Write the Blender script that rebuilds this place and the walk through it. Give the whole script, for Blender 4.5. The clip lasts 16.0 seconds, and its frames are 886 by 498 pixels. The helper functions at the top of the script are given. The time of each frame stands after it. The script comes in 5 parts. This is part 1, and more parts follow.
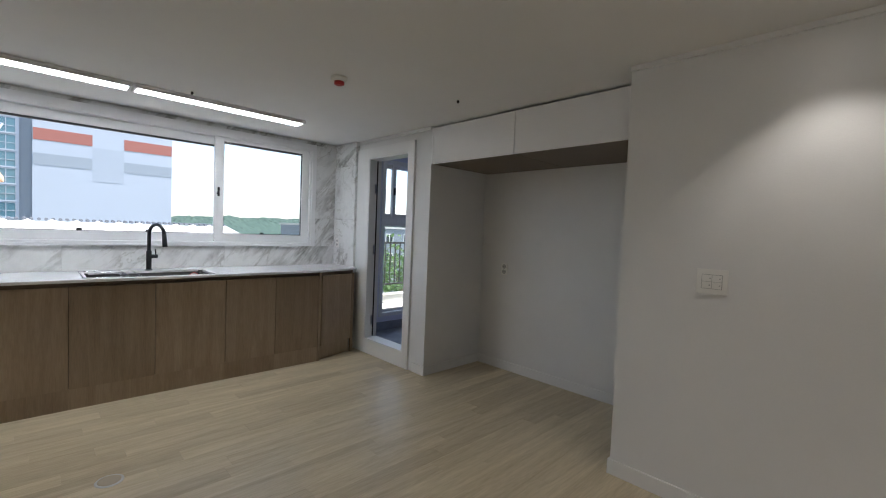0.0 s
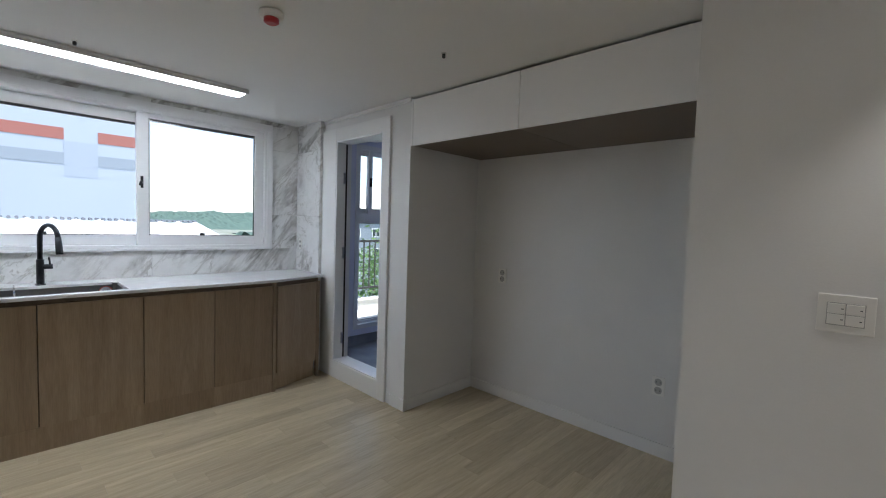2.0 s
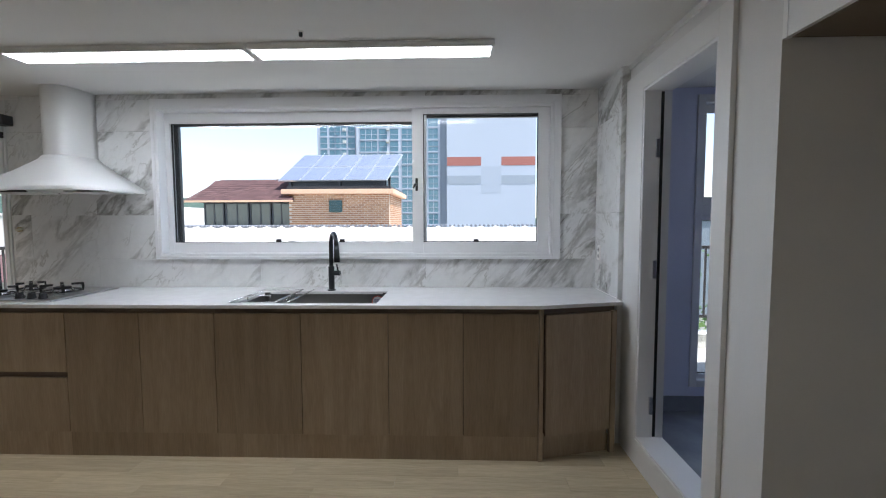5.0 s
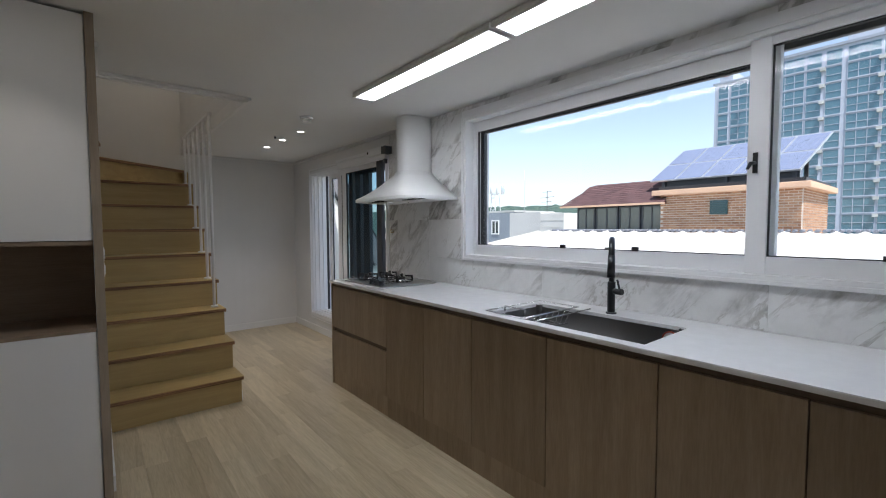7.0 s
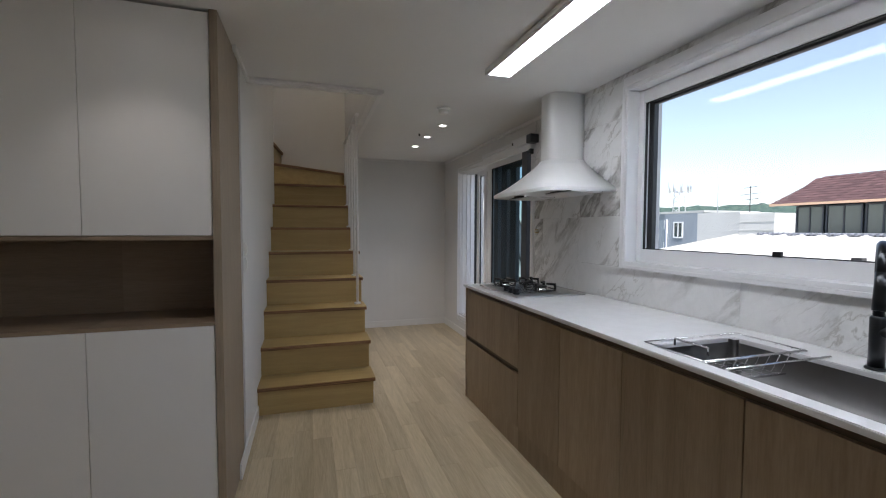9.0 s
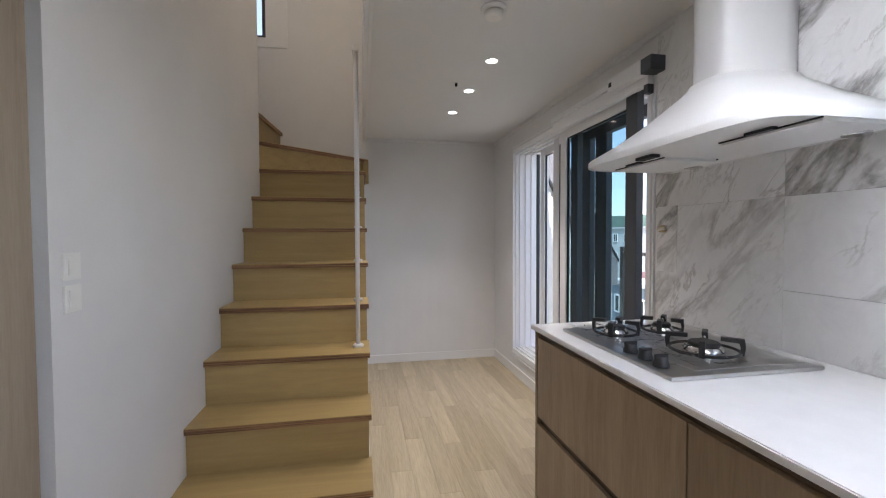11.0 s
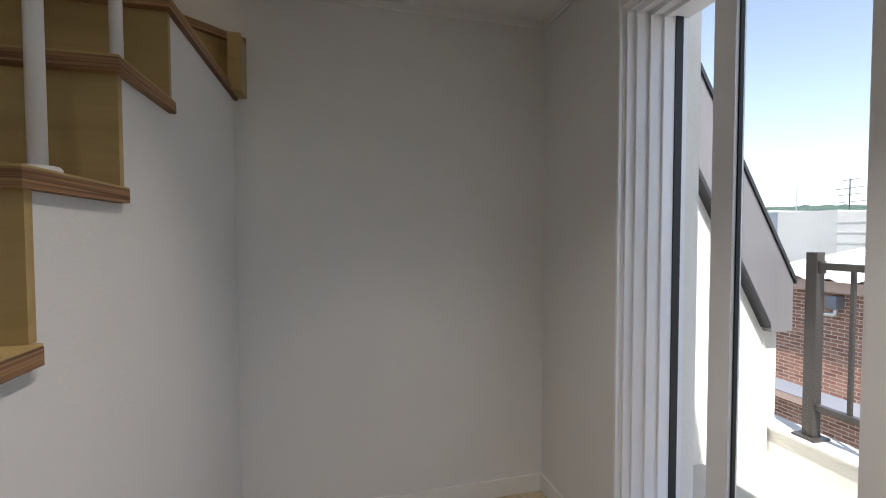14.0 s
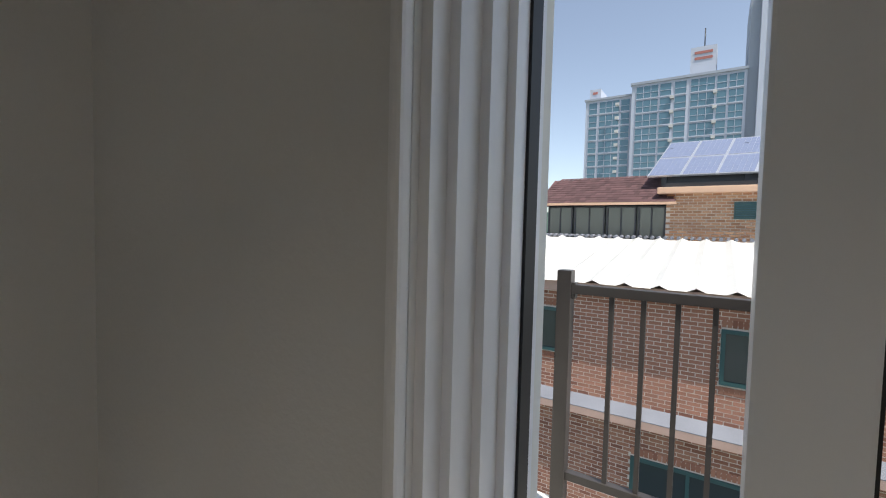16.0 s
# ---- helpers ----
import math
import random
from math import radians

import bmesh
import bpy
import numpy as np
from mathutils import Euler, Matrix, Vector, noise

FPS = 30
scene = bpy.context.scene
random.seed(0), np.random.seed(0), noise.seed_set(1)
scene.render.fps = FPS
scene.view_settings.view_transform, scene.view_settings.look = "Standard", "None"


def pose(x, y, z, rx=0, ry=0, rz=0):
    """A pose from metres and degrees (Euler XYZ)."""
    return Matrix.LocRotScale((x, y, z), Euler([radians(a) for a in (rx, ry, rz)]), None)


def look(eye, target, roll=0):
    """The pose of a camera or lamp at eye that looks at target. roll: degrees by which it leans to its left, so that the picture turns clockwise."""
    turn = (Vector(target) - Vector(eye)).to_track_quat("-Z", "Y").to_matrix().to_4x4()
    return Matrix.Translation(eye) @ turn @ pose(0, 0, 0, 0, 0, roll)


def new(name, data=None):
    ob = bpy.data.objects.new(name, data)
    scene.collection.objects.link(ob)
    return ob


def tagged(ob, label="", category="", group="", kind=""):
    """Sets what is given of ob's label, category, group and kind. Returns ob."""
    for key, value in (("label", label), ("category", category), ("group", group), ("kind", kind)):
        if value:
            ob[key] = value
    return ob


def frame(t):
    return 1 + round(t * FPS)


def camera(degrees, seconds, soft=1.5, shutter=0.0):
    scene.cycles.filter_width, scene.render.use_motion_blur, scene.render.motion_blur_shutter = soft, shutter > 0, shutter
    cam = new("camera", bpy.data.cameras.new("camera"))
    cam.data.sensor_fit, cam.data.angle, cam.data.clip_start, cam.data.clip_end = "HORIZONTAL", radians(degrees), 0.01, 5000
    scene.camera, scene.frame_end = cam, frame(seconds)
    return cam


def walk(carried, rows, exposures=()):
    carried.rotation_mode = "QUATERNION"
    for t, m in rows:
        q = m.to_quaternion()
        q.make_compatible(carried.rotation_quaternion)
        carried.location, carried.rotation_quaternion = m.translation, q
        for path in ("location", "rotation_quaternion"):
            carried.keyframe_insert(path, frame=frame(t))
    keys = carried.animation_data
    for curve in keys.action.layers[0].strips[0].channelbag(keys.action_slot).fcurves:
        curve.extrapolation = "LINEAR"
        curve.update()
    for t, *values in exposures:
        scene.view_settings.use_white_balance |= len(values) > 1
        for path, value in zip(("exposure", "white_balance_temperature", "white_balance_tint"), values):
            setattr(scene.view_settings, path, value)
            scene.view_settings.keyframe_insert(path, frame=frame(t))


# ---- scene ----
cam = camera(92.4, 16.0, 1.1)
PATH = [
    (0, (0.268, 0.239, 1.351), (1.66, 1.673, 1.268), 2.3),
    (0.5, (0.433, 0.289, 1.369), (1.883, 1.665, 1.285), 2.3),
    (1, (0.627, 0.389, 1.394), (2.09, 1.749, 1.304), 2.2),
    (1.5, (0.728, 0.571, 1.398), (2.186, 1.935, 1.295), 2.0),
    (2, (0.846, 0.793, 1.392), (2.278, 2.185, 1.282), 1.9),
    (2.5, (1.03, 0.964, 1.385), (2.335, 2.476, 1.273), 1.7),
    (3, (1.229, 1.158, 1.381), (2.344, 2.815, 1.259), 1.5),
    (3.2, (1.299, 1.238, 1.385), (2.352, 2.934, 1.261), 1.4),
    (5.3, (1.938, 1.803, 1.387), (1.563, 3.764, 1.26), -0.3),
    (5.5, (1.993, 1.866, 1.393), (1.395, 3.77, 1.268), -0.3),
    (6, (2.098, 2.058, 1.379), (1.072, 3.771, 1.267), -0.2),
    (6.5, (2.125, 2.257, 1.388), (0.898, 3.832, 1.274), -0.4),
    (7, (2.157, 2.506, 1.373), (0.614, 3.774, 1.272), -0.2),
    (7.5, (2.127, 2.629, 1.369), (0.412, 3.655, 1.278), -0.0),
    (8, (2.05, 2.726, 1.359), (0.295, 3.68, 1.262), 0.1),
    (8.5, (2.02, 2.853, 1.356), (0.195, 3.665, 1.268), 0.1),
    (9, (1.849, 2.911, 1.352), (-0.057, 3.509, 1.26), 0.2),
    (9.2, (1.748, 2.958, 1.36), (-0.181, 3.477, 1.261), -0.3),
    (11.3, (0.195, 3.393, 1.309), (-1.769, 3.763, 1.241), -0.2),
    (11.5, (0.032, 3.423, 1.312), (-1.933, 3.789, 1.24), -0.2),
    (12, (-0.428, 3.502, 1.295), (-2.395, 3.859, 1.235), -0.2),
    (12.5, (-0.823, 3.576, 1.294), (-2.79, 3.938, 1.236), -0.1),
    (13, (-1.256, 3.639, 1.286), (-3.222, 3.999, 1.225), -0.1),
    (13.5, (-1.62, 3.69, 1.276), (-3.585, 4.058, 1.217), -0.1),
    (14, (-2.047, 3.769, 1.28), (-3.985, 4.257, 1.212), -0.1),
    (14.5, (-2.432, 3.866, 1.307), (-4.245, 4.707, 1.223), 0.2),
    (15, (-2.786, 4.062, 1.333), (-4.365, 5.286, 1.25), 0.6),
    (15.5, (-3.045, 4.252, 1.331), (-4.44, 5.683, 1.239), 0.9),
    (16, (-3.179, 4.509, 1.329), (-4.261, 6.188, 1.236), 1.4),
]
EXPOSURES = [(0.0, 1.1, 6050, 10), (3.0, 1.25, 5750, 9), (5.5, 0.9, 6000, 11), (8.0, 0.6, 6050, 12), (9.0, 0.75, 6100, 13), (11.5, 1.55, 6100, 16), (12.5, 1.55, 6150, 16), (13.5, 1.3, 6150, 15), (14.0, 0.9, 6300, 13), (15.0, 0.35, 6400, 10), (16.0, 0.25, 6350, 9)]
walk(cam, [(t, look(eye, target, roll)) for t, eye, target, roll in PATH], EXPOSURES)

# ---- world, sun, exposure ----
world = bpy.data.worlds.new("world")
scene.world = world
world.use_nodes = True
wn = world.node_tree
sky = wn.nodes.new("ShaderNodeTexSky")
sky.sky_type = "NISHITA"
sky.sun_disc = False
SUN_DIR = Vector((0.50, -0.20, 1.0)).normalized()
sky.sun_elevation = math.asin(SUN_DIR.z)
sky.sun_rotation = math.atan2(SUN_DIR.x, SUN_DIR.y)
sky.air_density, sky.dust_density = 1.0, 0.6
wn.nodes["Background"].inputs[1].default_value = 0.15
haze = wn.nodes.new("ShaderNodeHueSaturation")
haze.inputs["Saturation"].default_value = 0.72
wn.links.new(sky.outputs[0], haze.inputs["Color"])
wn.links.new(haze.outputs[0], wn.nodes["Background"].inputs[0])
sun = new("sun", bpy.data.lights.new("sun", "SUN"))
sun.data.energy, sun.data.angle, sun.data.color = 5.0, radians(0.5), (1.0, 0.95, 0.88)
sun.matrix_world = look((0, 0, 0), -SUN_DIR)

# ---- materials ----
def mat(name, color, rough=0.5, metal=0.0, spec=0.5):
    m = bpy.data.materials.new(name)
    m.use_nodes = True
    b = m.node_tree.nodes["Principled BSDF"]
    b.inputs["Base Color"].default_value = (*color, 1)
    b.inputs["Roughness"].default_value = rough
    b.inputs["Metallic"].default_value = metal
    b.inputs["Specular IOR Level"].default_value = spec
    return m


def bsdf(m):
    return m.node_tree.nodes["Principled BSDF"]


def node(m, kind, **values):
    n = m.node_tree.nodes.new(kind)
    for key, value in values.items():
        n.inputs[key.replace("_", " ")].default_value = value
    return n


def link(m, a, b):
    m.node_tree.links.new(a, b)


def coords(m, scale=(1, 1, 1), turn=(0, 0, 0), shift=False):
    """World-aligned coordinates; with shift each object takes another stretch of the pattern."""
    g = node(m, "ShaderNodeNewGeometry")
    mp = node(m, "ShaderNodeMapping")
    mp.inputs["Scale"].default_value = scale
    mp.inputs["Rotation"].default_value = turn
    link(m, g.outputs["Position"], mp.inputs["Vector"])
    if shift:
        info = node(m, "ShaderNodeObjectInfo")
        mul = node(m, "ShaderNodeVectorMath")
        mul.operation = "MULTIPLY"
        mul.inputs[1].default_value = (37.0, 53.0, 71.0)
        link(m, info.outputs["Random"], mul.inputs[0])
        add = node(m, "ShaderNodeVectorMath")
        link(m, mp.outputs[0], add.inputs[0])
        link(m, mul.outputs[0], add.inputs[1])
        return add.outputs[0]
    return mp.outputs[0]


def noise_tex(m, vec, scale, detail=4, rough=0.55, dist=0.0):
    n = node(m, "ShaderNodeTexNoise", Scale=scale, Detail=detail, Roughness=rough, Distortion=dist)
    link(m, vec, n.inputs["Vector"])
    return n.outputs["Fac"]


def ramp(m, fac, *stops):
    r = node(m, "ShaderNodeValToRGB")
    while len(r.color_ramp.elements) < len(stops):
        r.color_ramp.elements.new(0.5)
    for e, (p, c) in zip(r.color_ramp.elements, stops):
        e.position, e.color = p, (*c, 1) if len(c) == 3 else c
    link(m, fac, r.inputs[0])
    return r.outputs[0]


def mix(m, fac, a, b, mode="MIX"):
    n = node(m, "ShaderNodeMix")
    n.data_type, n.blend_type = "RGBA", mode
    for socket, value in ((n.inputs[0], fac), (n.inputs[6], a), (n.inputs[7], b)):
        if hasattr(value, "links"):
            link(m, value, socket)
        else:
            socket.default_value = value if isinstance(value, float) else (*value, 1)
    return n.outputs[2]


def bump(m, height, strength=0.1, distance=0.01):
    n = node(m, "ShaderNodeBump", Strength=strength, Distance=distance)
    link(m, height, n.inputs["Height"])
    link(m, n.outputs[0], bsdf(m).inputs["Normal"])


def colour(m, out):
    link(m, out, bsdf(m).inputs["Base Color"])


def gloss(m, fac, low, high):
    r = node(m, "ShaderNodeMapRange")
    r.inputs["To Min"].default_value, r.inputs["To Max"].default_value = low, high
    link(m, fac, r.inputs["Value"])
    link(m, r.outputs[0], bsdf(m).inputs["Roughness"])


def speckled(name, color, rough=0.6, amount=0.06, scale=3.0, grain=120.0, relief=0.08, metal=0.0, spec=0.5):
    """A painted or moulded surface: soft blotches, fine grain, faint relief."""
    m = mat(name, color, rough, metal, spec)
    v = coords(m)
    big, fine = noise_tex(m, v, scale, 3), noise_tex(m, v, grain, 3)
    lo, hi = tuple(c * (1 - amount) for c in color), tuple(min(1, c * (1 + amount)) for c in color)
    colour(m, mix(m, 0.25, ramp(m, big, (0.3, lo), (0.7, hi)), ramp(m, fine, (0.3, lo), (0.7, hi))))
    gloss(m, big, rough * 0.9, min(1, rough * 1.1))
    if relief:
        bump(m, fine, relief, 0.002)
    return m


plaster = speckled("plaster_paper", (0.74, 0.735, 0.728), 0.82, 0.03, 2.2, 160, 0.25, spec=0.25)
bsdf_in = bsdf(plaster).inputs["Normal"]
first = bsdf_in.links[0].from_node
ripple = node(plaster, "ShaderNodeBump")
ripple.inputs["Strength"].default_value, ripple.inputs["Distance"].default_value = 0.35, 0.012
link(plaster, noise_tex(plaster, coords(plaster, (5.0, 5.0, 0.35)), 1.0, 2), ripple.inputs["Height"])
link(plaster, ripple.outputs[0], first.inputs["Normal"])
ceiling_paint = speckled("ceiling_paper", (0.76, 0.757, 0.75), 0.85, 0.02, 2.0, 200, 0.2, spec=0.2)
trim_white = speckled("trim_film", (0.78, 0.775, 0.765), 0.45, 0.02, 4, 150, 0.05)
pvc = speckled("window_pvc", (0.80, 0.80, 0.81), 0.35, 0.015, 3, 200, 0.03)
cabinet_white = speckled("cabinet_white", (0.84, 0.835, 0.83), 0.5, 0.012, 3, 300, 0.04)
quartz = speckled("quartz_top", (0.80, 0.80, 0.80), 0.16, 0.035, 14, 500, 0.0)
dark_metal = speckled("dark_grey_metal", (0.035, 0.035, 0.038), 0.4, 0.15, 3, 200, 0.04)
dark_frame = speckled("dark_grey_frame", (0.06, 0.065, 0.075), 0.45, 0.1, 3, 200, 0.04)
rail_metal = speckled("railing_metal", (0.055, 0.048, 0.044), 0.35, 0.12, 5, 300, 0.05)
gasket = mat("rubber_gasket", (0.012, 0.012, 0.013), 0.6)
black_iron = speckled("cast_iron", (0.014, 0.014, 0.015), 0.45, 0.2, 20, 400, 0.3)
gunmetal = mat("gunmetal", (0.045, 0.047, 0.05), 0.28, 0.85)
chrome = mat("chrome", (0.75, 0.75, 0.76), 0.12, 1.0)
plastic_white = speckled("switch_plastic", (0.80, 0.79, 0.76), 0.4, 0.02, 8, 300, 0.02)
hood_paint = speckled("hood_enamel", (0.80, 0.80, 0.79), 0.42, 0.015, 3, 300, 0.02)
red_plastic = mat("red_plastic", (0.42, 0.02, 0.025), 0.35)
ext_paint = speckled("exterior_plaster", (0.76, 0.74, 0.68), 0.85, 0.06, 1.2, 60, 0.5, spec=0.2)
concrete = speckled("balcony_concrete", (0.48, 0.47, 0.43), 0.85, 0.12, 1.6, 60, 0.5, spec=0.2)
grey_render = speckled("grey_render", (0.27, 0.30, 0.33), 0.85, 0.08, 0.5, 20, 0.2, spec=0.2)
pale_render = speckled("pale_render", (0.58, 0.57, 0.54), 0.85, 0.08, 0.5, 20, 0.2, spec=0.2)
roof_white = speckled("white_sheet_roof", (0.68, 0.66, 0.61), 0.5, 0.08, 0.8, 20, 0.1)
fascia_pink = speckled("pink_fascia", (0.52, 0.36, 0.30), 0.7, 0.1, 1.5, 40, 0.2)
slate_top = speckled("ledge_top", (0.20, 0.21, 0.24), 0.7, 0.15, 1.5, 40, 0.2)
peach_trim = speckled("peach_trim", (0.66, 0.43, 0.29), 0.7, 0.08, 1.5, 40, 0.2)
teal_frame = speckled("teal_frame", (0.035, 0.095, 0.10), 0.45, 0.1, 3, 100, 0.05)
lavender = speckled("utility_paint", (0.72, 0.74, 0.87), 0.75, 0.05, 1.4, 80, 0.2, spec=0.3)

grey_tile = mat("utility_floor_tile", (0.16, 0.17, 0.19), 0.45)
v = coords(grey_tile)
colour(grey_tile, ramp(grey_tile, noise_tex(grey_tile, v, 5, 6), (0.3, (0.20, 0.21, 0.23)), (0.7, (0.31, 0.32, 0.34))))

steel = mat("brushed_steel", (0.56, 0.555, 0.55), 0.3, 1.0)
v = coords(steel, (4, 220, 4))
gloss(steel, noise_tex(steel, v, 3, 3), 0.22, 0.42)
dark_steel = mat("sink_steel", (0.17, 0.167, 0.165), 0.34, 1.0)
v = coords(dark_steel, (4, 160, 160))
gloss(dark_steel, noise_tex(dark_steel, v, 3, 3), 0.26, 0.46)


def wood(name, dark, light, rough, along, fine=26.0, pores=0.12, per_object=True, spec=0.4):
    """Grain that runs along one axis, broad tone change from piece to piece."""
    m = mat(name, light, rough, spec=spec)
    stretch = {"x": (0.7, 9, 9), "y": (9, 0.7, 9), "z": (9, 9, 0.7)}[along]
    v = coords(m, stretch, shift=per_object)
    grain = noise_tex(m, v, 1.6, 6, 0.6, 0.9)
    tight = noise_tex(m, coords(m, tuple(s * 4 for s in stretch), shift=per_object), fine / 8, 4, 0.6, 0.2)
    base = ramp(m, grain, (0.28, dark), (0.5, tuple((a + b) / 2 for a, b in zip(dark, light))), (0.72, light))
    out = mix(m, pores, base, ramp(m, tight, (0.35, tuple(c * 0.55 for c in dark)), (0.62, light)), "MIX")
    if per_object:
        info = node(m, "ShaderNodeObjectInfo")
        out = mix(m, 1.0, out, ramp(m, info.outputs["Random"], (0.0, (0.80, 0.785, 0.76)), (0.5, (0.94, 0.935, 0.925)), (1.0, (1.04, 1.04, 1.03))), "MULTIPLY")
    colour(m, out)
    gloss(m, grain, rough * 0.85, rough * 1.15)
    bump(m, tight, 0.06, 0.002)
    return m


floor_wood = wood("floor_plank", (0.45, 0.365, 0.23), (0.68, 0.58, 0.41), 0.34, "x", 30, 0.2)
cab_wood = wood("cabinet_laminate", (0.32, 0.238, 0.16), (0.455, 0.355, 0.252), 0.5, "z", 34, 0.2)
# Darker copy of the laminate: shade of recesses and carcasses put into the colour.
cab_wood_shaded = wood("cabinet_recess_shade", (0.13, 0.095, 0.065), (0.19, 0.14, 0.10), 0.55, "x", 34, 0.2)
shelf_wood = wood("shelf_laminate", (0.26, 0.195, 0.135), (0.36, 0.275, 0.20), 0.5, "y", 34, 0.2)
panel_wood = wood("pale_panel", (0.36, 0.29, 0.22), (0.46, 0.385, 0.30), 0.5, "z", 34, 0.18)
under_brown = speckled("cabinet_underside", (0.16, 0.125, 0.095), 0.55, 0.06, 3, 200, 0.03)
ply_face = wood("birch_plywood", (0.40, 0.285, 0.115), (0.51, 0.375, 0.165), 0.42, "y", 24, 0.08)

ply_edge = mat("plywood_edge", (0.2, 0.1, 0.05), 0.55)
v = coords(ply_edge, (2, 2, 260))
lay = noise_tex(ply_edge, v, 1.0, 1)
colour(ply_edge, ramp(ply_edge, lay, (0.4, (0.13, 0.06, 0.028)), (0.6, (0.33, 0.185, 0.085))))

marble = mat("white_marble", (0.8, 0.8, 0.79), 0.22)
v = coords(marble, (1, 1, 1), (0.0, 0.85, 0.0), shift=True)
squeeze = node(marble, "ShaderNodeMapping")
squeeze.inputs["Scale"].default_value = (0.62, 1.0, 1.9)
link(marble, v, squeeze.inputs["Vector"])
vs = squeeze.outputs[0]


def ridge(scale, detail, dist, width, rough=0.62):
    """Thin crests along the mid-level of a noise: the run of a vein."""
    n = noise_tex(marble, vs, scale, detail, rough, dist)
    s = node(marble, "ShaderNodeMath")
    s.operation = "SUBTRACT"
    link(marble, n, s.inputs[0])
    s.inputs[1].default_value = 0.5
    a = node(marble, "ShaderNodeMath")
    a.operation = "ABSOLUTE"
    link(marble, s.outputs[0], a.inputs[0])
    return ramp(marble, a.outputs[0], (0.0, (1, 1, 1)), (width * 0.45, (0.55, 0.55, 0.55)), (width, (0, 0, 0)))


gate = ramp(marble, noise_tex(marble, vs, 1.3, 3), (0.45, (0, 0, 0)), (0.6, (1, 1, 1)))
gate2 = ramp(marble, noise_tex(marble, v, 2.6, 3), (0.42, (0, 0, 0)), (0.6, (1, 1, 1)))
main = mix(marble, 1.0, ridge(1.7, 12, 0.35, 0.058, 0.62), gate, "MULTIPLY")
thin = mix(marble, 1.0, ridge(4.2, 10, 0.5, 0.02), gate2, "MULTIPLY")
cloud = noise_tex(marble, v, 9, 7, 0.7, 1.0)
base_c = ramp(marble, cloud, (0.3, (0.735, 0.735, 0.73)), (0.6, (0.80, 0.80, 0.795)))
vein_c = ramp(marble, cloud, (0.3, (0.19, 0.186, 0.178)), (0.72, (0.46, 0.447, 0.425)))
colour(marble, mix(marble, thin, mix(marble, main, base_c, vein_c), (0.47, 0.455, 0.43)))

brick_mat = mat("clay_brick", (0.3, 0.13, 0.09), 0.85, spec=0.2)
info = node(brick_mat, "ShaderNodeObjectInfo")
geo_i = node(brick_mat, "ShaderNodeNewGeometry")
tone = ramp(brick_mat, geo_i.outputs["Random Per Island"], (0.0, (0.30, 0.14, 0.10)), (0.5, (0.43, 0.21, 0.145)), (1.0, (0.53, 0.285, 0.20)))
tone2 = ramp(brick_mat, info.outputs["Random"], (0.0, (0.75, 0.75, 0.75)), (1.0, (1, 1, 1)))
colour(brick_mat, mix(brick_mat, 1.0, tone, tone2, "MULTIPLY"))
bump(brick_mat, noise_tex(brick_mat, coords(brick_mat), 60, 4), 0.4, 0.004)
brick_tan = mat("tan_brick", (0.42, 0.24, 0.14), 0.85, spec=0.2)
geo_i = node(brick_tan, "ShaderNodeNewGeometry")
colour(brick_tan, ramp(brick_tan, geo_i.outputs["Random Per Island"], (0.0, (0.33, 0.17, 0.09)), (0.5, (0.45, 0.25, 0.14)), (1.0, (0.52, 0.32, 0.19))))
mortar = speckled("mortar", (0.74, 0.68, 0.62), 0.9, 0.1, 3, 60, 0.3, spec=0.2)

shingle = mat("roof_shingle", (0.12, 0.05, 0.045), 0.9, spec=0.2)
geo_i = node(shingle, "ShaderNodeNewGeometry")
colour(shingle, ramp(shingle, geo_i.outputs["Random Per Island"], (0.0, (0.085, 0.05, 0.05)), (1.0, (0.145, 0.082, 0.08))))
# Cell colour is lightened to include the sky's reflection.
solar_sky_sheen = mat("solar_cell_sky_sheen", (0.20, 0.23, 0.33), 0.12, 0.0, 0.8)
aluminium = mat("aluminium", (0.72, 0.72, 0.73), 0.35, 0.8)


def glazing(name, tint, gloss_amount=1.0):
    m = bpy.data.materials.new(name)
    m.use_nodes = True
    nt = m.node_tree
    nt.nodes.clear()
    out = nt.nodes.new("ShaderNodeOutputMaterial")
    tr = nt.nodes.new("ShaderNodeBsdfTransparent")
    tr.inputs[0].default_value = (*tint, 1)
    gl = nt.nodes.new("ShaderNodeBsdfGlossy")
    gl.inputs["Roughness"].default_value = 0.0
    facing = nt.nodes.new("ShaderNodeLayerWeight")
    facing.inputs["Blend"].default_value = 0.5
    steep = nt.nodes.new("ShaderNodeMath")
    steep.operation = "POWER"
    steep.inputs[1].default_value = 5.0
    nt.links.new(facing.outputs["Facing"], steep.inputs[0])
    fr = nt.nodes.new("ShaderNodeMath")
    fr.operation = "MULTIPLY_ADD"
    fr.inputs[1].default_value, fr.inputs[2].default_value = 0.9, 0.03
    nt.links.new(steep.outputs[0], fr.inputs[0])
    mx = nt.nodes.new("ShaderNodeMixShader")
    nt.links.new(fr.outputs[0], mx.inputs[0])
    nt.links.new(tr.outputs[0], mx.inputs[1])
    nt.links.new(gl.outputs[0], mx.inputs[2])
    nt.links.new(mx.outputs[0], out.inputs[0])
    return m


clear_glass = glazing("clear_glass", (0.93, 0.95, 0.95))
tint_glass = glazing("tinted_glass", (0.27, 0.39, 0.44))
film_clear = glazing("plastic_film", (0.93, 0.93, 0.93))
far_glass = mat("far_window_glass", (0.10, 0.20, 0.25), 0.08, 0.0, 0.9)
far_glass3 = mat("veranda_glass", (0.13, 0.15, 0.145), 0.08, 0.0, 0.9)
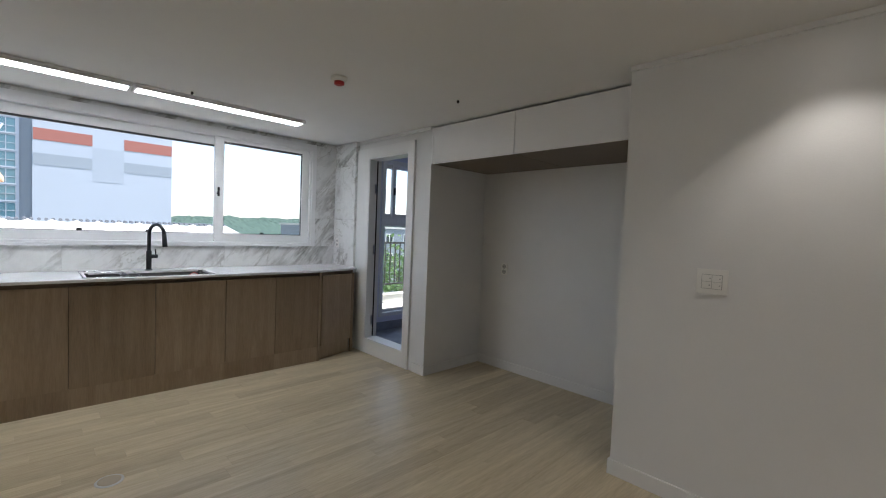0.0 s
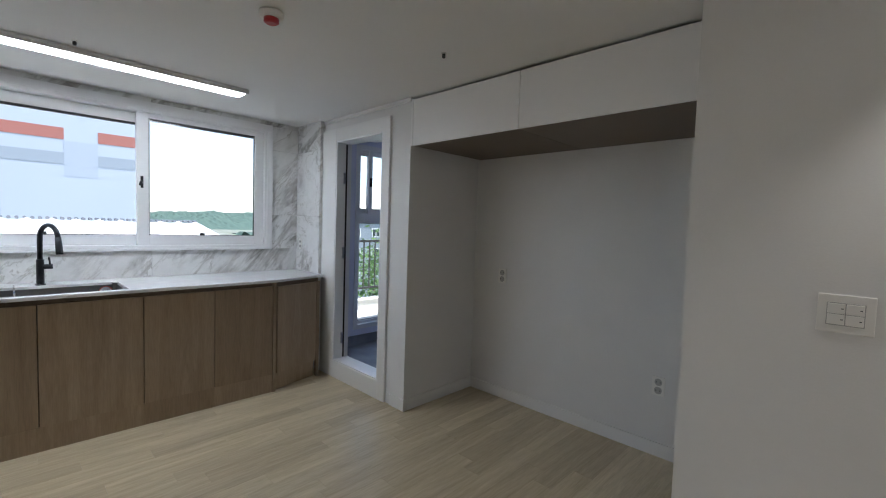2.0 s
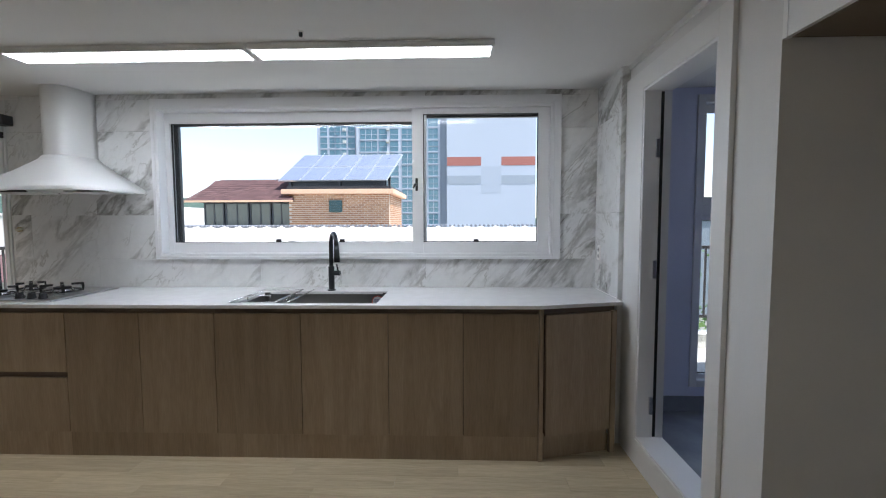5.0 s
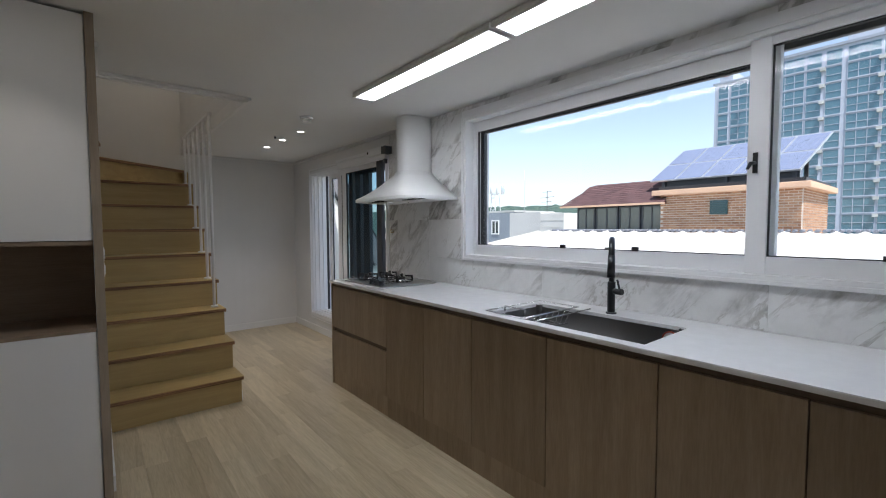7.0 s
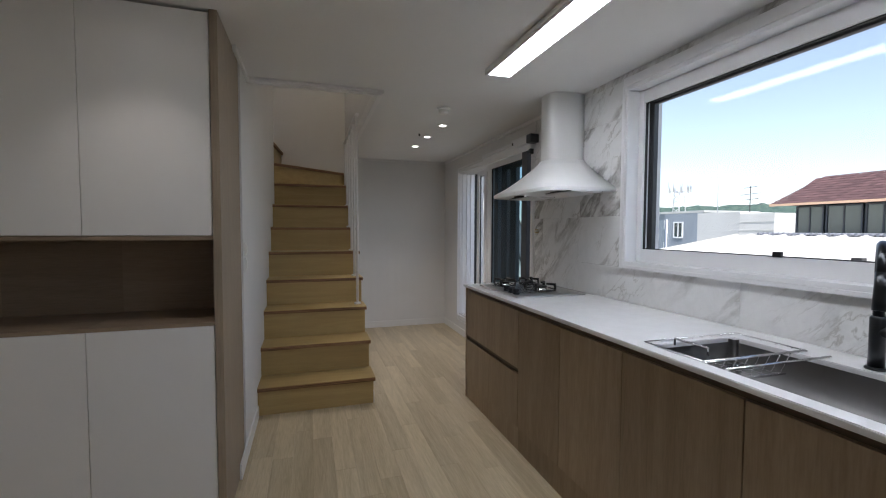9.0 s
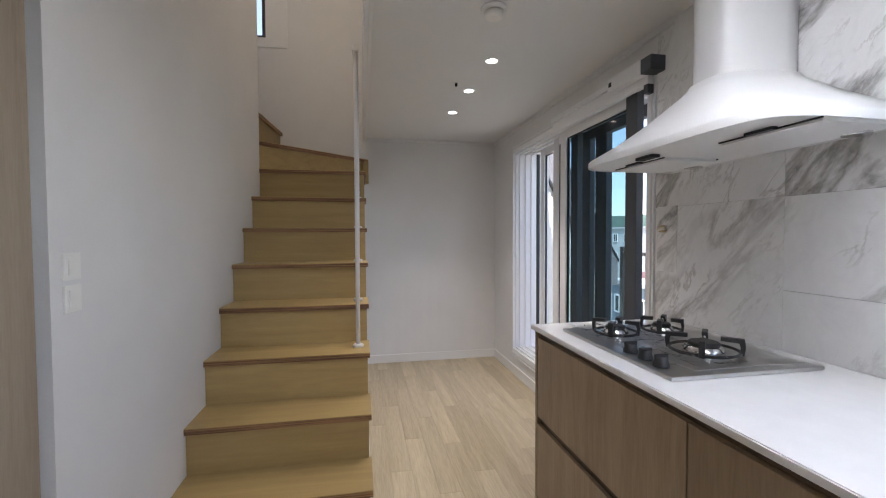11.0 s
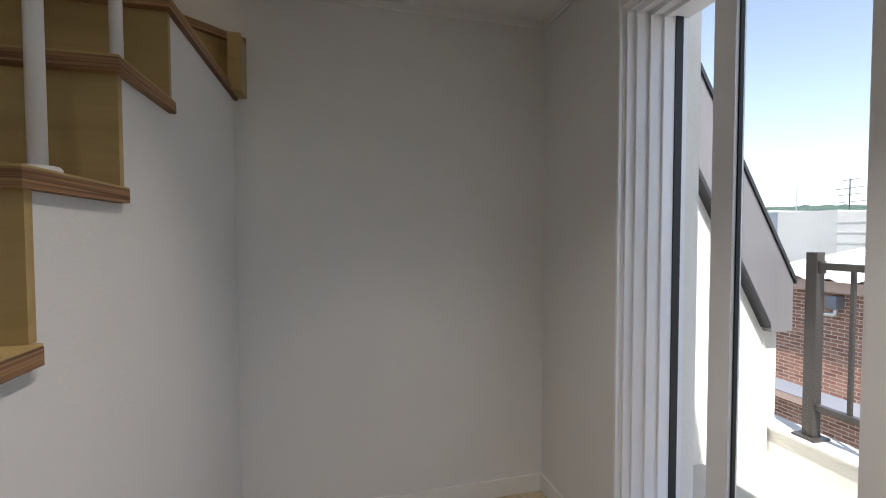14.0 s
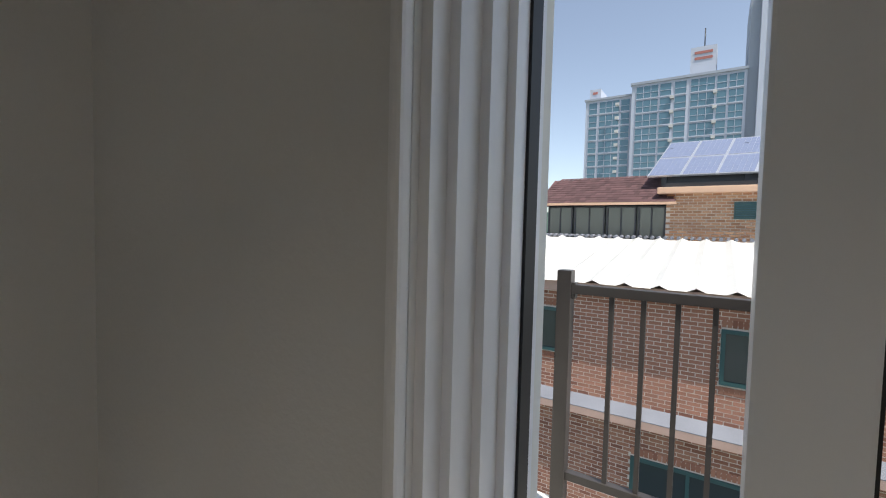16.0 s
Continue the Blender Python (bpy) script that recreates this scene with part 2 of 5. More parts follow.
far_glass2 = mat("far_window_glass_dark", (0.035, 0.05, 0.055), 0.08, 0.0, 0.8)


def lamp_mat(name, color, strength):
    m = bpy.data.materials.new(name)
    m.use_nodes = True
    b = bsdf(m)
    b.inputs["Base Color"].default_value = (0.8, 0.8, 0.8, 1)
    b.inputs["Emission Color"].default_value = (*color, 1)
    b.inputs["Emission Strength"].default_value = strength
    return m


led_bar = lamp_mat("led_diffuser", (0.97, 0.99, 1.0), 10.5)
led_down = lamp_mat("led_downlight", (1.0, 0.93, 0.84), 12.0)

# White and grey carry a bluish cast: distance haze and shade in the colour.
apt_hazy_white = speckled("apartment_hazy_white", (0.50, 0.53, 0.60), 0.85, 0.03, 0.1, 3, 0.0, spec=0.2)
apt_hazy_grey = speckled("apartment_hazy_grey", (0.36, 0.39, 0.44), 0.85, 0.03, 0.1, 3, 0.0, spec=0.2)
apt_red = speckled("apartment_red", (0.42, 0.17, 0.14), 0.85, 0.03, 0.1, 3, 0.0, spec=0.2)
ink = mat("painted_number", (0.10, 0.11, 0.13), 0.8)
leaf = mat("foliage", (0.06, 0.1, 0.03), 0.7, spec=0.3)
geo_i = node(leaf, "ShaderNodeNewGeometry")
colour(leaf, ramp(leaf, geo_i.outputs["Random Per Island"], (0.0, (0.035, 0.075, 0.02)), (0.5, (0.06, 0.12, 0.03)), (1.0, (0.11, 0.18, 0.05))))
# Greens are dulled towards blue so the colour itself holds the distance haze.
hill_mat = mat("hazed_far_woods", (0.06, 0.1, 0.04), 0.9, spec=0.1)
v = coords(hill_mat)
colour(hill_mat, ramp(hill_mat, noise_tex(hill_mat, v, 0.3, 8, 0.8), (0.4, (0.045, 0.075, 0.068)), (0.6, (0.10, 0.14, 0.11))))
bark = speckled("bark", (0.1, 0.075, 0.055), 0.9, 0.2, 6, 40, 0.5)
ground_mat = mat("town_ground", (0.2, 0.19, 0.17), 0.9, spec=0.2)
v = coords(ground_mat)
colour(ground_mat, ramp(ground_mat, noise_tex(ground_mat, v, 0.12, 6, 0.6), (0.35, (0.10, 0.13, 0.06)), (0.55, (0.20, 0.20, 0.18)), (0.75, (0.27, 0.25, 0.22))))

# ---- building helpers ----
def box(bm, x0, x1, y0, y1, z0, z1, bevel=0.0):
    before = set(bm.verts)
    m = Matrix.LocRotScale(((x0 + x1) / 2, (y0 + y1) / 2, (z0 + z1) / 2), None, (abs(x1 - x0), abs(y1 - y0), abs(z1 - z0)))
    made = bmesh.ops.create_cube(bm, size=1, matrix=m)["verts"]
    if bevel:
        edges = list({e for w in made for e in w.link_edges})
        bmesh.ops.bevel(bm, geom=edges, offset=bevel, segments=2, profile=0.7, affect="EDGES", clamp_overlap=True)
    return [w for w in bm.verts if w not in before]


def boxed(x0, x1, y0, y1, z0, z1, bevel=0.0):
    bm = bmesh.new()
    box(bm, x0, x1, y0, y1, z0, z1, bevel)
    return bm


def tube(bm, points, radius, sides=12, close=True):
    """A round rod along points."""
    pts = [Vector(p) for p in points]
    rings, up = [], None
    for i, p in enumerate(pts):
        d = (pts[min(i + 1, len(pts) - 1)] - pts[max(i - 1, 0)]).normalized()
        if up is None:
            up = d.orthogonal().normalized()
        up = (up - d * up.dot(d)).normalized()
        side = d.cross(up)
        r = radius[i] if isinstance(radius, (list, tuple)) else radius
        rings.append([bm.verts.new(p + (up * math.cos(a) + side * math.sin(a)) * r) for a in (2 * math.pi * k / sides for k in range(sides))])
    for a, b in zip(rings, rings[1:]):
        for k in range(sides):
            f = bm.faces.new((a[k], a[(k + 1) % sides], b[(k + 1) % sides], b[k]))
            f.smooth = True
    if close:
        bm.faces.new(list(reversed(rings[0])))
        bm.faces.new(rings[-1])
    return bm


def tubed(points, radius, sides=12):
    return tube(bmesh.new(), points, radius, sides)


def disc(bm, x, y, z0, z1, r0, r1=None, sides=24):
    return tube(bm, [(x, y, z0), (x, y, z1)], [r0, r0 if r1 is None else r1], sides)


def lathe(profile, x, y, sides=28):
    """Rings of (radius, z) about a vertical axis."""
    bm = bmesh.new()
    rings = [[bm.verts.new((x + r * math.cos(2 * math.pi * k / sides), y + r * math.sin(2 * math.pi * k / sides), z)) for k in range(sides)] for r, z in profile]
    for a, b in zip(rings, rings[1:]):
        for k in range(sides):
            f = bm.faces.new((a[k], a[(k + 1) % sides], b[(k + 1) % sides], b[k]))
            f.smooth = True
    bm.faces.new(list(reversed(rings[0])))
    bm.faces.new(rings[-1])
    return bm


def prism(bm, outline, axis, a, b):
    """An outline of (u, v) pulled along an axis: 'y' takes (x, z), 'z' takes (x, y), 'x' takes (y, z)."""
    def at(u, w, d):
        return {"y": (u, d, w), "z": (u, w, d), "x": (d, u, w)}[axis]
    lo = [bm.verts.new(at(u, w, a)) for u, w in outline]
    hi = [bm.verts.new(at(u, w, b)) for u, w in outline]
    n = len(outline)
    bm.faces.new(lo)
    bm.faces.new(list(reversed(hi)))
    for k in range(n):
        bm.faces.new((lo[k], hi[k], hi[(k + 1) % n], lo[(k + 1) % n]))
    bmesh.ops.recalc_face_normals(bm, faces=bm.faces)
    return bm


ORIGIN = {}


def thing(name, label, category, base, group="", kind=""):
    ob = new(name)
    ob.empty_display_size = 0.1
    ob.location = base
    ORIGIN[ob] = Vector(base)
    return tagged(ob, label, category, group, kind)


def finish(name, bm, material):
    me = bpy.data.meshes.new(name)
    bmesh.ops.recalc_face_normals(bm, faces=bm.faces)
    bm.to_mesh(me)
    bm.free()
    me.materials.append(material)
    return me


def part(name, bm, material, parent, label=""):
    base = ORIGIN[parent]
    bmesh.ops.translate(bm, verts=bm.verts, vec=-base)
    ob = new(name, finish(name, bm, material))
    ob.parent = parent
    ORIGIN[ob] = base
    return tagged(ob, label)


def whole(name, bm, material, label="", category="", group="", kind=""):
    """A thing or piece of the setting that is one mesh."""
    ob = new(name, finish(name, bm, material))
    ORIGIN[ob] = Vector((0, 0, 0))
    return tagged(ob, label, category, group, kind)


def structure(name, bm, material, label=""):
    return whole(name, bm, material, label, kind="structure")

# ---- the plan ----
H = 2.30                      # ceiling
YW, YOUT = 4.76, 5.04         # window wall, inside and outside
XE = -3.96                    # end wall
XS = 2.66                     # switch wall
XD = 2.89                     # wall with the utility door
XM = 2.84                     # marble side wall
XN = 3.66                     # back of the fridge niche
YL = 2.54                     # wall beside the stairs
STAIR_Y = 3.373               # open side of the stairs
PIVOT = -3.24                 # where the stair wall ends
WIN = (-0.33, 2.57, 1.135, 2.205)     # kitchen window opening
SLD = (-3.374, -1.44, 0.20, 2.107)     # sliding door opening
UDO = (3.44, 4.10, 0.15, 2.10)        # utility door opening, along y
UWN = (3.52, 5.10, 0.20, 2.25)        # utility window opening
YB = -2.6                     # wall behind the start
XB = -0.85                    # wall behind the tall cabinet

# ---- walls ----
bm = bmesh.new()
box(bm, XE - 0.2, SLD[0], YW, YOUT, -0.2, 2.75)
box(bm, SLD[0], SLD[1], YW, YOUT, -0.2, SLD[2])
box(bm, SLD[0], SLD[1], YW, YOUT, SLD[3], 2.75)
box(bm, SLD[1], WIN[0], YW, YOUT, -0.2, 2.75)
box(bm, WIN[0], WIN[1], YW, YOUT, -0.2, WIN[2])
box(bm, WIN[0], WIN[1], YW, YOUT, WIN[3], 2.75)
box(bm, WIN[1], UWN[0], YW, YOUT, -0.2, 2.75)
box(bm, UWN[0], UWN[1], YW, YOUT, -0.2, UWN[2])
box(bm, UWN[0], UWN[1], YW, YOUT, UWN[3], 2.75)
box(bm, UWN[1], 6.5, YW, YOUT, -0.2, 2.75)
structure("wall_north", bm, plaster, "white papered outer wall with window openings")
bm = bmesh.new()
box(bm, XE - 0.2, XE, 1.2, 1.75, -0.2, 4.6)
box(bm, XE - 0.2, XE, 2.46, YW, -0.2, 4.6)
box(bm, XE - 0.2, XE, 1.75, 2.46, -0.2, 3.22)
box(bm, XE - 0.2, XE, 1.75, 2.46, 4.05, 4.6)
structure("wall_west", bm, plaster, "plain white papered end wall")
bm = bmesh.new()
box(bm, PIVOT, XB, YL - 0.12, YL, 0, 4.2)
structure("wall_stair", bm, plaster, "white papered wall beside the stairs")
bm = bmesh.new()
box(bm, XD, XD + 0.12, UDO[1], YW, 0, H)
box(bm, XD, XD + 0.12, UDO[0], UDO[1], 0, UDO[2])
box(bm, XD, XD + 0.12, UDO[0], UDO[1], UDO[3], H)
box(bm, XD, XD + 0.12, 3.14, UDO[0], 0, H)
box(bm, XD + 0.12, XN + 0.12, 3.14, 3.26, 0, H)
structure("wall_east", bm, plaster, "white papered wall with the utility door opening")
bm = bmesh.new()
box(bm, XN, XN + 0.12, 1.16, 3.14, 0, H)
box(bm, XS, XN, 1.16, 1.255, 0, H)
structure("wall_niche", bm, plaster, "white papered recess for a fridge")
bm = bmesh.new()
box(bm, XS, XS + 0.12, YB, 1.16, 0, H)
structure("wall_switch", bm, plaster, "white papered wall with the light switch")
bm = bmesh.new()
box(bm, -0.25 - 0.6, XS + 0.12, YB - 0.12, YB, 0, H)
box(bm, XB - 0.12, XB, YB, YL - 0.12, 0, H)
structure("wall_south", bm, plaster, "plain white papered wall")

bm = boxed(XE, XN + 0.1, YB, YW, -0.06, -0.004)
floor = structure("floor", bm, floor_wood, "pale ash plank floor")

# ceiling with the stair opening
HX0, HX1, HY0, HY1 = XE, -1.115, YL, 3.372
bm = bmesh.new()
box(bm, HX1, XN + 0.12, YB, YW, H, H + 0.22)
box(bm, XE, HX1, HY1, YW, H, H + 0.22)
structure("ceiling", bm, ceiling_paint, "flat white papered ceiling")
bm = bmesh.new()
box(bm, XE, HX1, HY1, HY1 + 0.1, H + 0.22, 4.2)
box(bm, HX1, HX1 + 0.1, HY0, HY1 + 0.1, H + 0.22, 4.2)
box(bm, XE - 0.1, HX1 + 0.2, 1.2, HY1 + 0.2, 4.2, 4.3)
box(bm, XE, PIVOT + 0.5, 1.1, 1.2, 0, 4.2)
box(bm, PIVOT, PIVOT + 0.12, 1.2, YL - 0.12, 0, 4.2)
structure("wall_stairwell", bm, plaster, "white papered stairwell walls above the ceiling")
bm = bmesh.new()
for (x0, x1, y0, y1) in ((HX0, HX1 + 0.03, HY1, HY1 + 0.035), (HX1, HX1 + 0.035, HY0, HY1)):
    box(bm, x0, x1, y0, y1, H - 0.022, H - 0.001, 0.004)
    box(bm, x0 - 0.006 if y1 - y0 > 0.1 else x0, x1 - 0.02 if y1 - y0 > 0.1 else x1, y0 - 0.008 if x1 - x0 > 0.1 else y0, y1 - 0.02 if x1 - x0 > 0.1 else y1, H - 0.035, H + 0.06, 0.003)
structure("trim_stair_opening", bm, trim_white, "white moulding round the stair opening")

# thin cornice strips
bm = bmesh.new()
for (x0, x1, y0, y1) in ((XE, XE + 0.018, HY1 + 0.04, YW), (XE + 0.018, SLD[1] + 0.15, YW - 0.018, YW), (XS - 0.018, XS, YB, 1.255), (XD - 0.014, XD, 3.14, 4.32), (-1.13, -0.60, YL, YL + 0.018)):
    box(bm, x0, x1, y0, y1, H - 0.028, H, 0.003)
structure("trim_cornice", bm, trim_white, "thin white cornice strip")

# baseboards
bm = bmesh.new()
BH = 0.085
for (x0, x1, y0, y1) in ((XE, XE + 0.012, STAIR_Y, YW - 0.012), (XE, SLD[1] + 0.1, YW - 0.012, YW), (XS - 0.012, XS, YB, 1.255), (XS - 0.012, XN - 0.012, 1.255, 1.267),
                         (XN - 0.012, XN, 1.267, 3.128), (XD, XN, 3.128, 3.14), (XD - 0.012, XD, 3.128, 3.30), (-1.40, -0.60, YL, YL + 0.012)):
    box(bm, x0, x1, y0, y1, 0, BH, 0.003)
structure("baseboard", bm, trim_white, "low white baseboard")


# ---- windows ----
def sash(parent, name, x0, x1, z0, z1, y, w, d, material, glass, label="", sill_extra=0.0, seal=True, wr=None, wt=None, wl=None):
    """A sliding sash: four rails, dark gasket, pane. y is its middle."""
    bm = bmesh.new()
    wr = w if wr is None else wr
    wt = w if wt is None else wt
    wl = w if wl is None else wl
    box(bm, x0, x0 + wl, y - d / 2, y + d / 2, z0, z1, 0.004)
    box(bm, x1 - wr, x1, y - d / 2, y + d / 2, z0, z1, 0.004)
    box(bm, x0 + wl, x1 - wr, y - d / 2 + 0.0015, y + d / 2 - 0.0015, z0, z0 + w + sill_extra, 0.003)
    box(bm, x0 + wl, x1 - wr, y - d / 2 + 0.0015, y + d / 2 - 0.0015, z1 - wt, z1, 0.003)
    s = part(name, bm, material, parent, label)
    a0, a1, b0, b1 = x0 + wl, x1 - wr, z0 + w + sill_extra, z1 - wt
    if seal:
        bm = bmesh.new()
        g = 0.005
        for q in ((a0, a0 + g, b0, b1), (a1 - g, a1, b0, b1), (a0 + g, a1 - g, b0, b0 + g), (a0 + g, a1 - g, b1 - g, b1)):
            box(bm, q[0], q[1], y - 0.007, y + 0.007, q[2], q[3])
        part("gasket", bm, gasket, s)
    bm = bmesh.new()
    bm.faces.new([bm.verts.new(p) for p in ((a0, y, b0), (a1, y, b0), (a1, y, b1), (a0, y, b1))])
    pane = part("pane", bm, glass, s)
    pane.visible_shadow = False
    return s


def frame_ring(parent, name, x0, x1, z0, z1, y0, y1, w, material, label="", wb=None):
    bm = bmesh.new()
    wb = w if wb is None else wb
    box(bm, x0, x0 + w, y0, y1, z0, z1, 0.004)
    box(bm, x1 - w, x1, y0, y1, z0, z1, 0.004)
    box(bm, x0 + w, x1 - w, y0, y1, z0, z0 + wb, 0.004)
    box(bm, x0 + w, x1 - w, y0, y1, z1 - w, z1, 0.004)
    return part(name, bm, material, parent, label)


# kitchen window
win = thing("window_1", "wide white sliding kitchen window above the worktop", "window", (1.12, YW, WIN[2]), kind="structure")
bm = bmesh.new()
box(bm, -0.318, -0.294, YW - 0.034, YW, 1.122, 2.215, 0.003)
box(bm, 2.534, 2.585, YW - 0.034, YW, 1.122, 2.215, 0.003)
box(bm, -0.294, 2.534, YW - 0.034, YW, 1.122, 1.141, 0.003)
box(bm, -0.294, 2.534, YW - 0.034, YW, 2.204, 2.215, 0.003)
part("casing", bm, pvc, win, "flat white casing")
part("head_strip", boxed(-0.318, 2.585, YW - 0.028, YW, 2.217, 2.262, 0.002), pvc, win, "flat white head strip")
frame_ring(win, "window_frame", -0.294, 2.534, 1.141, 2.204, YW - 0.03, YW + 0.17, 0.022, pvc)
sash(win, "sash", -0.272, 1.642, 1.163, 2.182, YW + 0.075, 0.075, 0.045, pvc, clear_glass, wl=0.037)
sash(win, "sash", 1.545, 2.512, 1.163, 2.182, YW + 0.02, 0.078, 0.045, pvc, clear_glass, wt=0.036)
bm = bmesh.new()
YF = YW + 0.104
box(bm, -0.285, -0.205, YF, YF + 0.03, 1.155, 2.19, 0.003)
box(bm, 2.473, 2.525, YF, YF + 0.03, 1.155, 2.19, 0.003)
box(bm, -0.205, 2.473, YF, YF + 0.03, 1.155, 1.215, 0.003)
box(bm, -0.205, 1.60, YF, YF + 0.03, 2.097, 2.19, 0.003)
box(bm, 1.60, 2.473, YF, YF + 0.03, 2.142, 2.19, 0.003)
part("outer_frame", bm, dark_metal, win, "dark grey outer frame")
for x in (0.55, 1.02):
    part("rubber_stop", boxed(x - 0.018, x + 0.018, YW + 0.048, YW + 0.062, 1.238, 1.262, 0.002), gasket, win, "black rubber stop")
part("rubber_stop", boxed(1.98, 2.016, YW - 0.012, YW + 0.0, 1.241, 1.262, 0.002), gasket, win, "black rubber stop")
bm = bmesh.new()
box(bm, 1.568, 1.586, YW - 0.016, YW - 0.002, 1.605, 1.695, 0.005)
tube(bm, [(1.577, YW - 0.014, 1.65), (1.566, YW - 0.034, 1.648), (1.556, YW - 0.04, 1.622)], [0.009, 0.008, 0.006], 10)
part("latch", bm, gunmetal, win, "dark metal crescent latch")

# sliding door to the balcony
sd = thing("window_2", "tall white sliding balcony door, partly open", "sliding door", (-2.4, YW, SLD[2]), kind="structure")
frame_ring(sd, "casing", SLD[0] - 0.008, SLD[1] + 0.03, SLD[2] - 0.03, SLD[3] + 0.03, YW - 0.014, YW, 0.012, pvc, "slim white casing")
bm = bmesh.new()
x0, x1, z0, z1 = SLD
box(bm, x0 - 0.02, x0 + 0.002, YW + 0.003, YOUT - 0.003, z0, z1)
box(bm, x1 - 0.03, x1, YW - 0.01, YOUT, z0, z1)
box(bm, x0 + 0.002, x1 - 0.03, YW - 0.01, YOUT, z0, z0 + 0.045)
box(bm, x0 + 0.002, x1 - 0.03, YW - 0.01, YOUT, z1 - 0.03, z1)
part("window_frame", bm, pvc, sd)
for y in (YW + 0.012, YW + 0.052, YW + 0.058, YW + 0.108, YW + 0.114, YW + 0.166):
    bm = bmesh.new()
    box(bm, x0 + 0.002, x0 + 0.012, y, y + 0.006, z0 + 0.045, z1 - 0.03)
    box(bm, x0 + 0.012, x1 - 0.03, y, y + 0.006, z0 + 0.045, z0 + 0.062)
    box(bm, x0 + 0.012, x1 - 0.03, y, y + 0.006, z1 - 0.046, z1 - 0.03)
    part("track_rib", bm, pvc, sd)
part("weather_seal", boxed(x0 + 0.002, x0 + 0.006, 4.982, 5.014, z0 + 0.05, z1 - 0.03), gasket, sd, "black weather seal")
sash(sd, "sash", -3.152, -2.70, z0 + 0.05, z1 - 0.02, 4.945, 0.076, 0.04, pvc, clear_glass, "white inner sash slid open", wr=0.042)
sash(sd, "sash", -2.683, -2.30, z0 + 0.05, z1 - 0.02, 4.842, 0.085, 0.034, pvc, clear_glass)
sash(sd, "sash", -2.462, -1.582, z0 + 0.05, z1 - 0.02, 4.792, 0.085, 0.034, pvc, tint_glass, "white sash with tinted glass")
part("stile", boxed(-2.391, -2.298, 4.822, 4.862, z0 + 0.052, z1 - 0.022, 0.003), dark_frame, sd, "dark grey meeting stile")
part("stile", boxed(-1.677, -1.58, 4.772, 4.812, z0 + 0.052, z1 - 0.022, 0.003), dark_frame, sd, "dark grey meeting stile")
for x0_, x1_ in ((-2.60, -2.42), (-2.345, -2.205)):
    part("stile", boxed(x0_, x1_, 4.985, 5.03, z0 + 0.05, z1 - 0.02, 0.004), dark_frame, sd, "dark grey outer stile")
part("outer_rail", boxed(-2.56, -1.47, 4.985, 5.03, z1 - 0.10, z1 - 0.02, 0.004), dark_frame, sd, "dark grey outer rail")
part("outer_rail", boxed(-2.56, -1.47, 4.985, 5.03, z0 + 0.05, z0 + 0.13, 0.004), dark_frame, sd, "dark grey outer rail")
# roller blind head box over the sliding door
rb = thing("blind_box", "white motor box above the balcony door with grey end cap", "door closer", (-1.85, YW, 2.08))
part("track", boxed(-2.465, -1.42, YW - 0.045, YW - 0.016, 2.045, 2.118, 0.004), pvc, rb)
part("cover", boxed(-1.70, -1.424, YW - 0.085, YW - 0.003, 2.085, 2.16, 0.006), pvc, rb, "white plastic cover")
part("rail_cover", boxed(-2.46, -1.702, YW - 0.060, YW - 0.003, 2.119, 2.15, 0.004), pvc, rb, "slim white cover strip")
part("end_cap", boxed(-1.422, -1.345, YW - 0.085, YW - 0.003, 2.085, 2.155, 0.004), dark_frame, rb, "dark grey end cap")
part("bracket", boxed(-1.445, -1.415, YW - 0.05, YW - 0.016, 2.0, 2.044, 0.003), dark_metal, rb, "dark bracket")
part("sensor", boxed(-1.69, -1.665, YW - 0.0865, YW - 0.085, 2.112, 2.135), gasket, rb, "black sensor eye")

# ---- kitchen run ----
CT = 0.915                    # worktop
CX0, CX1 = -1.345, XM - 0.006
CYF = 4.085                   # worktop front
FY = 4.108                    # door fronts
SINK = (0.56, 1.39, 4.15, 4.565)
KINK = 2.335


def counter_outline():
    return [(CX0, CYF), (KINK, CYF), (CX1, 4.215), (CX1, YW - 0.008), (CX0, YW - 0.008)]


top = thing("worktop", "white quartz worktop with cut-out for the sink", "worktop", (0.75, 4.4, CT - 0.02))
bm = bmesh.new()
o = counter_outline()
vo = [bm.verts.new((x, y, CT)) for x, y in o]
vi = [bm.verts.new((x, y, CT)) for x, y in ((SINK[0], SINK[2]), (SINK[1], SINK[2]), (SINK[1], SINK[3]), (SINK[0], SINK[3]))]
for f in ((vo[0], vo[1], vi[1], vi[0]), (vo[1], vo[2], vi[1]), (vo[2], vo[3], vi[2], vi[1]), (vo[3], vo[4], vi[3], vi[2]), (vo[4], vo[0], vi[0], vi[3])):
    bm.faces.new(f)
ext = bmesh.ops.extrude_face_region(bm, geom=list(bm.faces))
bmesh.ops.translate(bm, verts=[g for g in ext["geom"] if isinstance(g, bmesh.types.BMVert)], vec=(0, 0, -0.021))
bmesh.ops.recalc_face_normals(bm, faces=bm.faces)
bmesh.ops.bevel(bm, geom=[e for e in bm.edges if e.is_boundary is False and e.calc_face_angle(0) > 0.5], offset=0.003, segments=2, affect="EDGES")
part("slab", bm, quartz, top)

SEAMS = (-0.440, 0.005, 0.452, 0.958, 1.464, 1.895, 2.325)


